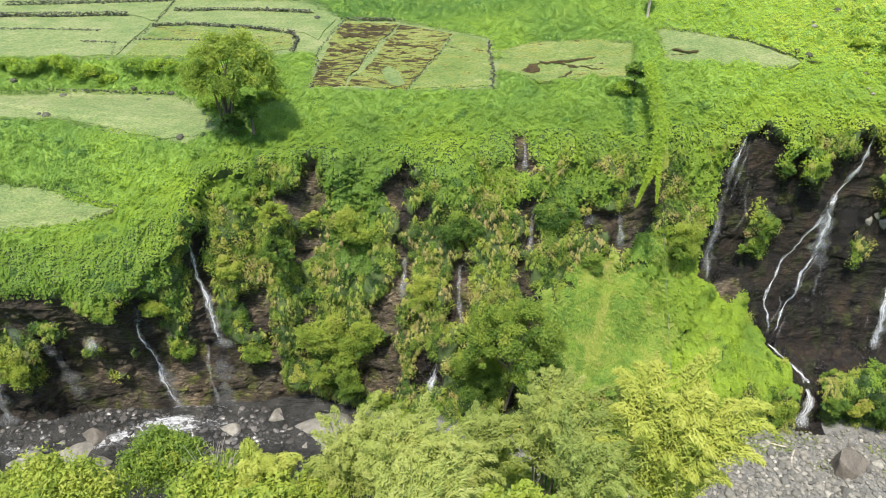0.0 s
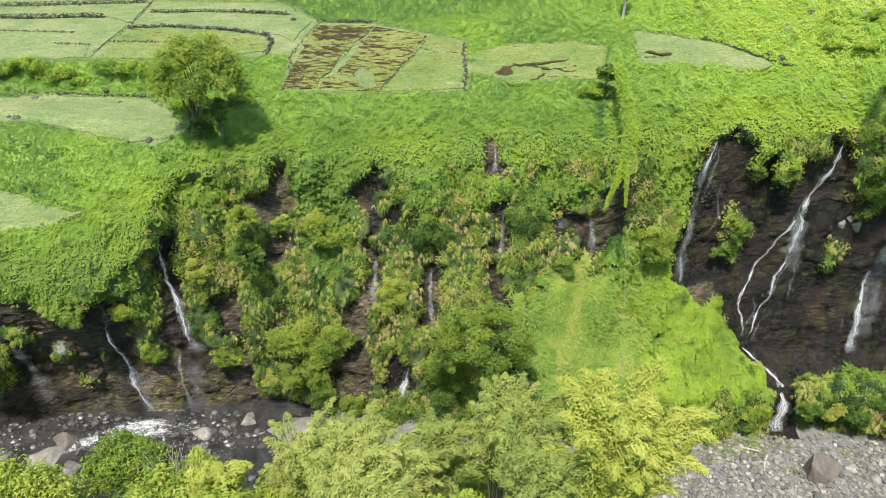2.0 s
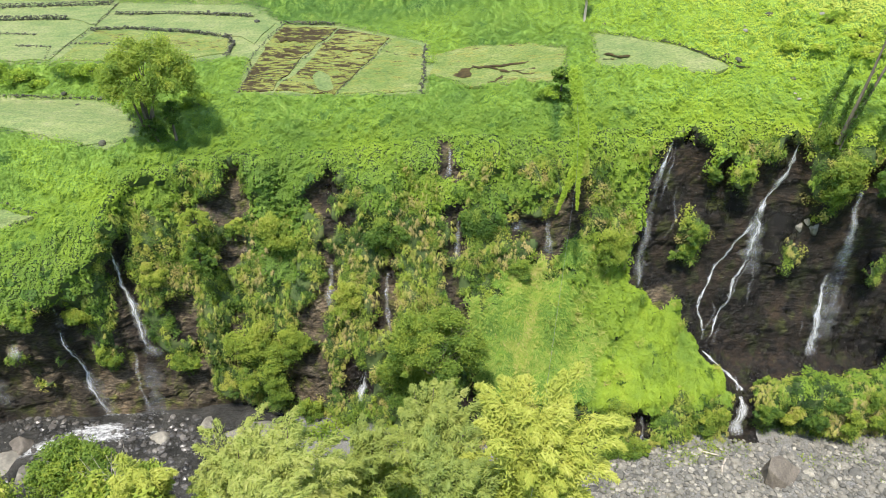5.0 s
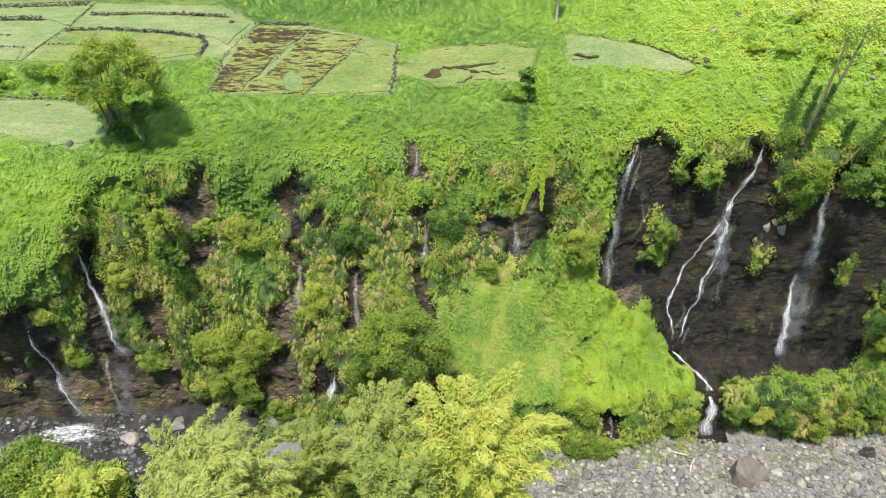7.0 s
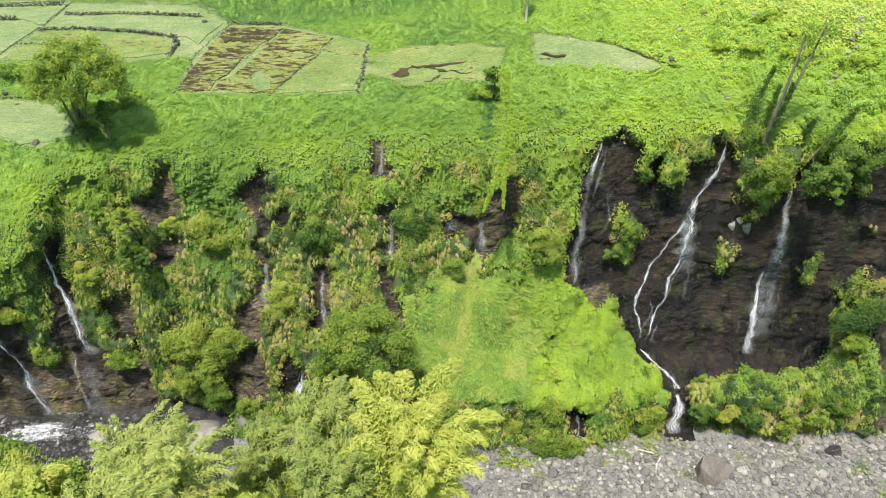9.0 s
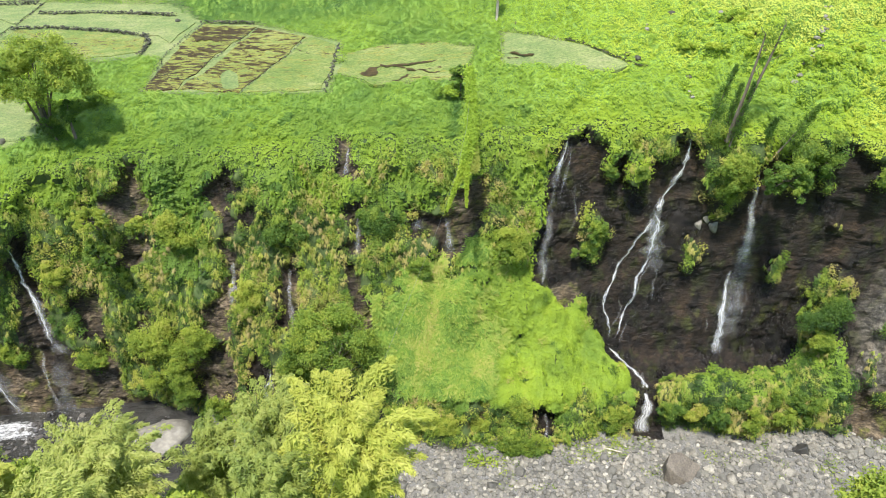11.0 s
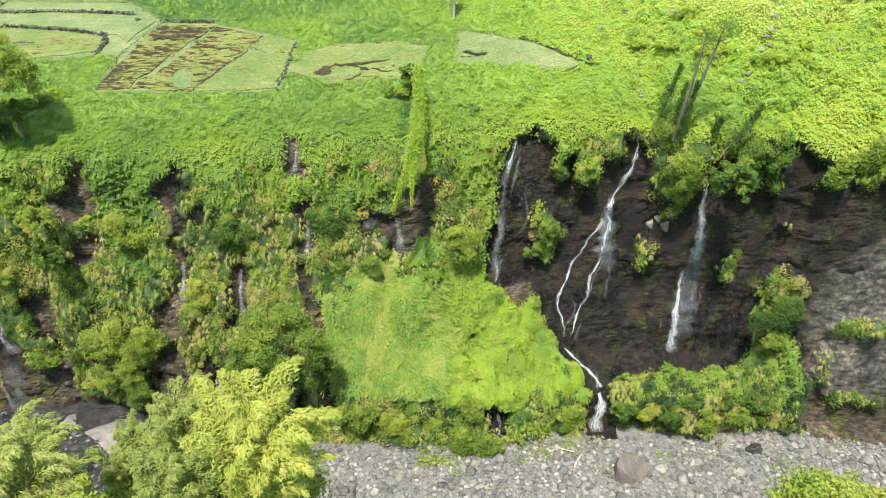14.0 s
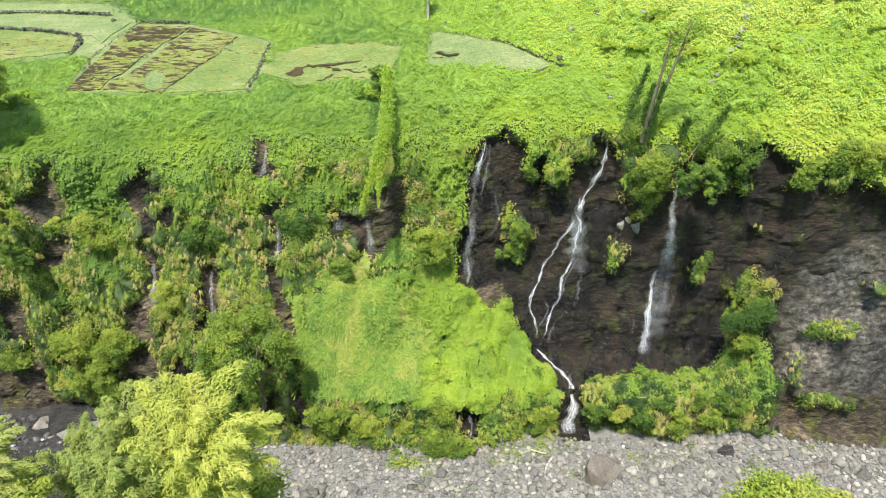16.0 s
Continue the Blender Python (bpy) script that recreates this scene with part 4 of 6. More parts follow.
# fine reeds on the slope left of the mound
reeds = wall_green * smooth_step((X + 1.4 * edge - 10) / 4) * smooth_step((23.5 - X - edge) / 7) * (SS > 6.0) * (SS + 0.16 * edge < 8.1)
p, n, s = sow(46000, reeds)
way = n * 0.5 + rng.normal(size=p.shape) * 0.5 + np.array([0, -0.1, 0.7])
tint = 0.47 + 0.22 * np.exp(-((p[:, 0] - 14.4 - 0.25 * (p[:, 2] - 8)) / 0.8) ** 2) + 0.22 * fbm(p[:, 0] * 0.5, p[:, 1] * 0.5, p[:, 2] * 0.5, 3) + 0.12 * rng.normal(size=len(p))
me = leaves("reed_slope", p + n * 0.55, 0.4 * n + np.array([0, -0.3, 0.9]), rng.uniform(0.6, 1.2, len(p)), tint, BLADE, 0.09, 0.2, 0.0, way, small=True)
tagged(new("reed_slope", me), "light green reeds on the slope beside the mound", "reeds", kind="stuff")

# low scrub along the foot of the cliff and on the near bank
p, n, s = sow(34000, view * (((SS > 4.72) & (SS < 5.1) & (X > -9) & (X < 35)) * (fbm(X * 0.3, Y * 0.4, 0 * X, 3) > -0.1) * 1.0 + 0.5 * ((SS > 4.45) & (SS < 5.0) & (X > 22) & (X < 62)) * (fbm(X * 0.35 + 7, Y * 0.6, 0 * X, 3) > 0.28) + 0.22 * (SS < 3.9) * (SS > 2.4)))
tint = 0.45 + 0.16 * fbm(p[:, 0] * 0.5, p[:, 1] * 0.5, p[:, 2], 3) + 0.05 * rng.normal(size=len(p))
me = leaves("bank_scrub", p + np.array([0, 0, 1.0]) * (0.06 + np.where(p[:, 0:1] > 22, 0.3, 0.8) * rng.random((len(p), 1)) ** 2), n + np.array([0, 0, 0.4]), rng.uniform(0.18, 0.42, len(p)) * np.where(p[:, 0] > 22, 0.55, 1.0), tint, SHRUB, 0.7, 0.5, small=True)
tagged(new("bank_scrub", me), "low green scrub along the river banks", "scrub", kind="stuff")


# ---- fields ----
def densify(line, step, closed=False):
    pts = []
    count = len(line) if closed else len(line) - 1
    for i in range(count):
        a, b = np.array(line[i], float), np.array(line[(i + 1) % len(line)], float)
        k = max(1, int(np.linalg.norm(b - a) / step))
        pts += [a + (b - a) * q / k for q in range(k)]
    if not closed:
        pts.append(np.array(line[-1], float))
    return np.array(pts)


MATS = {"CRESS": CRESS, "CRESS_WET": CRESS_WET, "CRESS_POOLS": CRESS_POOLS}
for outline, height, kind, label in FIELDS:
    ring = densify(outline, 0.7, True)
    ring = ring + np.stack([0.3 * fbm(ring[:, 0] * 0.6, ring[:, 1] * 0.6, 0 * ring[:, 0], 3), 0.3 * fbm(ring[:, 0] * 0.6 + 50, ring[:, 1] * 0.6, 0 * ring[:, 0], 3)], 1)
    bm = bmesh.new()
    face = bm.faces.new([bm.verts.new((x, y, smooth_height(x, y) + 0.03)) for x, y in ring])
    if face.normal.z < 0 or sum(ring[i - 1][0] * ring[i][1] - ring[i][0] * ring[i - 1][1] for i in range(len(ring))) < 0:
        bmesh.ops.reverse_faces(bm, faces=bm.faces)
    ext = bmesh.ops.extrude_face_region(bm, geom=list(bm.faces))
    bmesh.ops.translate(bm, vec=(0, 0, -0.3), verts=[v for v in ext["geom"] if isinstance(v, bmesh.types.BMVert)])
    bmesh.ops.recalc_face_normals(bm, faces=bm.faces)
    me = bpy.data.meshes.new("cress_field")
    bm.to_mesh(me)
    bm.free()
    me.materials.append(MATS[kind])
    tagged(new("cress_field", me), label, "field", "terraced cress fields")


# dark wet ditch behind the curved bed
line = densify([(24.5, 77.4), (27.8, 74.4), (31.6, 70.4), (34.9, 66.8), (36.2, 66.0)], 0.3)
line = line + np.stack([0.12 * fbm(line[:, 0] * 1.5, line[:, 1] * 1.5, 0, 3), 0.12 * fbm(line[:, 0] * 1.5 + 9, line[:, 1] * 1.5, 0, 3)], 1)
V_ = [(x + o, y + o, smooth_height(x, y) + (0.10 if o == 0 else 0.05)) for x, y in line for o in (-0.16, 0.0, 0.16)]
f = np.array([(i * 3 + q, i * 3 + q + 1, i * 3 + q + 4, i * 3 + q + 3) for i in range(len(line) - 1) for q in (0, 1)])
tagged(new("ditch", mesh_from("ditch", V_, f, [DITCH])), "narrow dark wet ditch behind a cress bed", "ditch", kind="structure")

# chains of brown puddles in the beds
for line, wide in [([(-11.8, 81.4), (-10.6, 81.8), (-9.4, 81.2), (-8.2, 80.6)], 0.8), ([(-6.6, 79.8), (-5.2, 79.2), (-3.8, 78.4), (-2.2, 78.3), (-0.6, 77.4)], 0.9), ([(-10.6, 78.4), (-9.2, 78.0), (-8.4, 77.2)], 0.4), ([(0.4, 77.8), (1.8, 77.0), (3.4, 76.2)], 0.5), ([(-6.6, 75.2), (-5.0, 74.6), (-3.6, 74.6)], 0.35), ([(8.6, 70.2), (9.6, 71.2), (10.2, 72.6), (12.2, 71.9), (13.8, 70.9), (15.0, 70.8), (16.2, 71.6), (17.8, 72.0), (18.6, 72.6)], 0.62), ([(14.5, 70.7), (15.8, 70.0), (17.2, 71.0)], 0.4), ([(12.0, 72.2), (14, 72.4), (16, 72.6)], 0.3), ([(11.6, 68.7), (12.4, 69.0), (13.2, 70)], 0.32), ([(9.8, 75.0), (11.2, 75.6), (12.6, 76.6)], 0.22), ([(22.9, 71.6), (23.8, 71.5), (25.0, 70.5), (25.8, 70.4)], 0.36), ([(23.1, 70.7), (24.2, 70.2)], 0.25)]:
    line = densify(line, 0.18)
    d_ = np.gradient(line, axis=0)
    side = unit(np.stack([-d_[:, 1], d_[:, 0]], 1))
    k_ = np.arange(len(line))
    wide *= 1.25
    half = wide * np.clip(0.45 + 0.9 * fbm(line[:, 0] * 1.3, line[:, 1] * 1.3, 0, 3), 0.02, 1.2)
    half[[0, -1]] = 0.02
    far = wide * np.clip(0.45 + 0.9 * fbm(line[:, 0] * 1.3 + 31, line[:, 1] * 1.3, 0, 3), 0.02, 1.2)
    V_ = [(x + s_[0] * w, y + s_[1] * w, smooth_height(x, y) + 0.055) for (x, y), s_, h0, h1 in zip(line, side, half, far) for w in (-h0, h1)]
    f = np.array([(i * 2, i * 2 + 1, i * 2 + 3, i * 2 + 2) for i in range(len(line) - 1)])
    tagged(new("puddle", mesh_from("puddle", V_, f, [PUDDLE])), "brown shallow puddle between mats of cress", "puddle", "puddles")

# ---- stones ----
def stone_mesh(name, seed, mat, rings=4, segs=8, squash=0.65, rough=0.28):
    verts, faces = [(0, 0, squash)], []
    for i in range(1, rings):
        a = math.pi * i / rings
        for j in range(segs):
            b = 2 * math.pi * (j + 0.5 * (i % 2)) / segs
            verts.append((math.sin(a) * math.cos(b), math.sin(a) * math.sin(b), squash * math.cos(a)))
    verts.append((0, 0, -squash))
    last = len(verts) - 1
    for j in range(segs):
        faces.append((0, 1 + j, 1 + (j + 1) % segs))
        base = 1 + (rings - 2) * segs
        faces.append((last, base + (j + 1) % segs, base + j))
    for i in range(rings - 2):
        for j in range(segs):
            a, b, c, d = 1 + i * segs + j, 1 + i * segs + (j + 1) % segs, 1 + (i + 1) * segs + (j + 1) % segs, 1 + (i + 1) * segs + j
            faces += [(a, d, c), (a, c, b)]
    v = np.array(verts)
    f = 1 + rough * fbm(v[:, 0] * 0.9 + seed * 7.7, v[:, 1] * 0.9, v[:, 2] * 0.9, 3)
    v = v * f[:, None]
    for q in range(1 if rings < 6 else 5):
        cut = np.array([math.cos(seed * 2.1 + q * 1.9), math.sin(seed * 2.1 + q * 1.9), (0.7, 0.3, 1.2, 0.1, 0.5)[q]])
        cut /= np.linalg.norm(cut)
        d = v @ cut
        v = v - 0.95 * np.clip(d - ((0.6,) if rings < 6 else (0.46, 0.52, 0.42, 0.55, 0.48))[q], 0, 9)[:, None] * cut
    if rings > 5:
        v = v * (1 + 0.06 * fbm(v[:, 0] * 3.1 + seed, v[:, 1] * 3.1, v[:, 2] * 3.1, 3))[:, None]
    return mesh_from(name, v, np.array(faces), [mat], rings > 5)


def joined_stones(name, places, sizes, mat, shapes=6):
    """Many small stones in one mesh."""
    base = [stone_mesh("s", k + 11, mat, 3, 6) for k in range(shapes)]
    co = [np.array([v.co[:] for v in b.vertices]) for b in base]
    fa = [np.array([p.vertices[:] for p in b.polygons]) for b in base]
    vs, fs, start = [], [], 0
    for i, (p, s) in enumerate(zip(places, sizes)):
        k = i % shapes
        ang = rng.random() * 6.28
        c, sn_ = math.cos(ang), math.sin(ang)
        v = co[k] * np.array([s, s * rng.uniform(0.6, 1.0), s * rng.uniform(0.6, 1.0)])
        vs.append(np.stack([v[:, 0] * c - v[:, 1] * sn_, v[:, 0] * sn_ + v[:, 1] * c, v[:, 2]], 1) + p)
        fs.append(fa[k] + start)
        start += len(v)
    for b in base:
        bpy.data.meshes.remove(b)
    return mesh_from(name, np.concatenate(vs), np.concatenate(fs), [mat], False)


for line, high in WALLS:
    pts = densify(line, 0.26)
    places, sizes = [], []
    for x, y in pts:
        z = smooth_height(x, y)
        for q in range(max(1, int(high / 0.3))):
            for side in ((-0.11, 0.11) if high > 0.42 else (-0.06, 0.05)):
                if rng.random() < (0.85 if high > 0.35 else 0.62):
                    places.append((x + rng.normal() * 0.12, y + side + rng.normal() * 0.12, z + 0.04 + q * 0.2 + 0.05 * rng.random()))
                    sizes.append(rng.uniform(0.09, 0.18) * (1.6 if rng.random() < 0.06 else 1) * (1.0 if high > 0.42 else 0.62))
    tagged(new("stone_wall", joined_stones("stone_wall", places, sizes, WALL_STONE)), "low dry-laid wall of dark stones between fields", "wall", "dry stone walls")

BOULDERS = [  # x, y, radius, flatness, turn, material, label
    (37.6, 42.4, 0.75, 0.7, 70, STONE, "rounded grey boulder beside the large brown one"),
    (-36.5, 46.6, 2.4, 0.42, 15, PALE_STONE, "long flat pale boulder lying in the river"), (-40.5, 46.0, 1.9, 0.5, 40, PALE_STONE, "pale boulder in the river"), (-35.2, 49.0, 1.8, 0.6, 0, BROWN_STONE, "brown wet boulder standing in the rapids"),
    (-33.2, 45.2, 1.6, 0.8, 80, PALE_STONE, "tall pale boulder at the river's edge"), (-37.2, 49.4, 0.7, 0.7, 0, PALE_STONE, "small pale boulder in the rapids"), (-21.5, 50.0, 1.5, 0.45, 10, PALE_STONE, "flat pale boulder in the river"),
    (-17.5, 51.6, 1.4, 0.5, 50, PALE_STONE, "pale boulder at the foot of the cliff"), (-15.8, 50.0, 0.7, 0.7, 0, PALE_STONE, "small pale boulder in the river"), (-11.5, 50.4, 3.6, 0.28, 8, PALE_STONE, "broad flat rock slab beside the river"),
    (-42.8, 49.3, 0.9, 0.7, 0, WET_STONE, "dark wet boulder at the foot of a fall"), (-30.6, 50.8, 0.7, 0.6, 20, WET_STONE, "dark wet boulder in the foam"), (-28.5, 50.2, 0.6, 0.7, 60, WET_STONE, "dark wet boulder in the foam"), (-31.4, 48.4, 0.6, 0.7, 60, WET_STONE, "dark wet boulder in the foam"),
    (-26.8, 49.2, 0.5, 0.7, 60, WET_STONE, "dark wet boulder in the shallows"), (-24.6, 47.8, 0.55, 0.7, 30, PALE_STONE, "small pale boulder in the shallows"), (-13.8, 47.8, 0.8, 0.6, 30, PALE_STONE, "pale boulder beside the river"),
    (52.3, 47.6, 1.0, 0.7, 20, WET_STONE, "dark grey boulder on the gravel"), (53.6, 48.2, 0.65, 0.6, 120, PALE_STONE, "pale oblong boulder on the gravel"), (50.0, 49.2, 0.55, 0.8, 0, PALE_STONE, "white boulder at the foot of the cliff"), (57.0, 47.2, 0.9, 0.6, 0, STONE, "grey boulder on the gravel"), (58.6, 47.5, 0.8, 0.6, 50, STONE, "pale grey boulder on the gravel"),
    (64.2, 44.8, 0.9, 0.6, 20, STONE, "rounded grey boulder on the gravel"), (48.6, 43.6, 0.85, 0.55, 130, STONE, "oblong grey boulder on the gravel"), (46.8, 45.6, 0.75, 0.6, 0, STONE, "rounded grey boulder on the gravel"), (42.2, 45.4, 0.6, 0.8, 0, STONE, "rounded grey boulder on the gravel"), (61.0, 46.0, 0.8, 0.5, 0, BROWN_STONE, "brown boulder on the gravel"),
    (24.0, 45.2, 0.7, 0.6, 0, STONE, "grey boulder on the gravel"), (16.0, 45.8, 0.6, 0.6, 0, STONE, "grey boulder on the gravel"), (33.6, 45.6, 0.55, 0.6, 0, STONE, "grey boulder on the gravel"),
]
for i, (x, y, r, flat, turn, mat, label) in enumerate(BOULDERS):
    ob = new("boulder", stone_mesh("boulder", i + 3, mat, 14, 22, flat, 0.36))
    c = int(np.argmin(np.abs(xs - x)))
    rows = slice(int(np.searchsorted(S, 3.5)), row_base + 1)
    z = float(Z2[rows, c][np.argmin(np.abs(Y2[rows, c] - y))])
    ob.matrix_world = pose(x, y, z + 0.35 * r * flat, rng.uniform(-8, 8), rng.uniform(-8, 8), turn) @ Matrix.Diagonal((r * 1.15, r * 0.85, r, 1))
    tagged(ob, label, "boulder", "river boulders")



def split_boulder():
    """A broken block: flat faces that meet in worn edges, one large face sloping to the east."""
    bm = bmesh.new()
    for q in [(-1.9, -0.2, -0.3), (-1.6, -1.1, -0.3), (0.5, -1.7, -0.4), (2.0, -1.2, -0.4), (1.9, 0.9, -0.3), (-1.2, 1.2, -0.3), (-1.75, 0.2, 1.9), (-0.9, 0.9, 2.3), (0.3, 0.9, 1.9), (1.9, -0.5, 0.5), (-1.2, -0.7, 1.2)]:
        bm.verts.new(q)
    bmesh.ops.convex_hull(bm, input=bm.verts)
    bmesh.ops.bevel(bm, geom=list(bm.edges), offset=0.05, segments=1, affect="EDGES")
    bmesh.ops.triangulate(bm, faces=bm.faces)
    bmesh.ops.subdivide_edges(bm, edges=[e for e in bm.edges if e.calc_length() > 0.5], cuts=3, use_grid_fill=True)
    co = np.array([v.co[:] for v in bm.verts])
    push = 0.07 * fbm(co[:, 0] * 1.3, co[:, 1] * 1.3, co[:, 2] * 1.3, 4)
    bm.normal_update()
    for v, d in zip(bm.verts, push):
        v.co += v.normal * float(d)
    me = bpy.data.meshes.new("boulder")
    bm.to_mesh(me)
    bm.free()
    me.materials.append(BROWN_STONE)
    return me


ob = new("boulder", split_boulder())
ob.matrix_world = pose(39.3, 45.2, 0.1, 4, -3, 24)
tagged(ob, "large angular brown boulder on the gravel below the outlet fall", "boulder", "river boulders")

near_gravel = view * (SS > 3.95) * (SS < 4.97) * (X > 4) * (Y > 40.5)
p, n, s = sow(8200, near_gravel)
size = 0.08 + 0.28 * rng.random(len(p)) ** 2.0
tagged(new("gravel_stones", joined_stones("gravel_stones", p + np.stack([0 * size, 0 * size, size * 0.3], 1), size, STONE)), "grey river stones of many sizes", "stones", kind="stuff")
p, n, s = sow(300, near_gravel)
shapes = [stone_mesh("stone", k, STONE, 6, 9, 0.6, 0.22) for k in range(10)]
for i, q in enumerate(p):
    r = 0.28 + 0.55 * rng.random() ** 1.8
    ob = part("stone", shapes[i % 10], river_bed)
    ob.matrix_world = pose(q[0], q[1], q[2] + r * 0.22, rng.uniform(-15, 15), rng.uniform(-15, 15), rng.uniform(0, 360)) @ Matrix.Diagonal((r * rng.uniform(0.9, 1.3), r * rng.uniform(0.7, 1), r * rng.uniform(0.7, 1), 1))
FIELD_ROCKS = [(-40.5, 71.9, 0.55), (-39.6, 71.4, 0.3), (-31, 70.6, 0.38), (-25, 61.9, 0.5), (-22.6, 61.6, 0.5), (-40.2, 67, 0.6), (-41, 67.4, 0.4), (34.5, 68.2, 0.45), (35.4, 67.2, 0.5), (39.5, 64.2, 0.45), (39.4, 62.2, 0.6), (39.5, 72.3, 0.6), (36.5, 74.4, 0.5), (-15.2, 86.9, 0.5), (24.5, 78, 0.3), (-46, 73.2, 0.5), (-28.8, 71.8, 0.45), (-30, 72, 0.35), (-33, 72.4, 0.4)]
for i, (x, y, r) in enumerate(FIELD_ROCKS):
    ob = new("rock", stone_mesh("rock", i + 40, WALL_STONE, 5, 9, 0.75))
    r *= 0.7
    ob.matrix_world = pose(x, y, height_at(x, y) + 0.2 * r, 0, 0, 40 * i) @ Matrix.Diagonal((r * 1.1, r, r, 1))
    tagged(ob, "weathered rock lying at the edge of a field", "rock", "field rocks")

# ---- river ----
gx, gy = np.meshgrid(np.arange(-66, -7.5, 0.3), np.arange(40.4, 56.6, 0.3))
rapid = np.exp(-(((gx + 32.4) / 5.0) ** 2 + ((gy - 49.0 - 0.40 * (gx + 32.4)) / 1.1) ** 2)) + 0.8 * np.exp(-(((gx + 28.6) / 2.6) ** 2 + ((gy - 50.4) / 1.3) ** 2)) + 0.75 * np.exp(-(((gx + 42) / 4) ** 2 + ((gy - 47.2) / 1.2) ** 2)) + 0.68 * np.exp(-(((gx + 24) / 5.5) ** 2 + ((gy - 50.6) / 1.6) ** 2)) + 0.62 * np.exp(-(((gx + 30) / 16) ** 2 + ((gy - 53.2) / 0.5) ** 2)) + 0.5 * np.exp(-(((gx + 44.4) / 2) ** 2 + ((gy - 49.4) / 1) ** 2))
gz = 0.02 + 0.10 * fbm(gx * 0.7, gy * 0.9, 0 * gx, 3) * (0.3 + rapid) - 0.25 * smooth_step((gx + 14) / 6)
idx = np.arange(gx.size).reshape(gx.shape)
f = np.stack([idx[:-1, :-1], idx[:-1, 1:], idx[1:, 1:], idx[1:, :-1]], -1).reshape(-1, 4)
me = mesh_from("river", np.stack([gx, gy, gz], -1).reshape(-1, 3), f, [RIVER])
attribute(me, "rapid", np.clip(rapid, 0, 0.88))
tagged(new("water", me), "shallow dark river with white rapids at the cliff foot", "river", kind="structure")

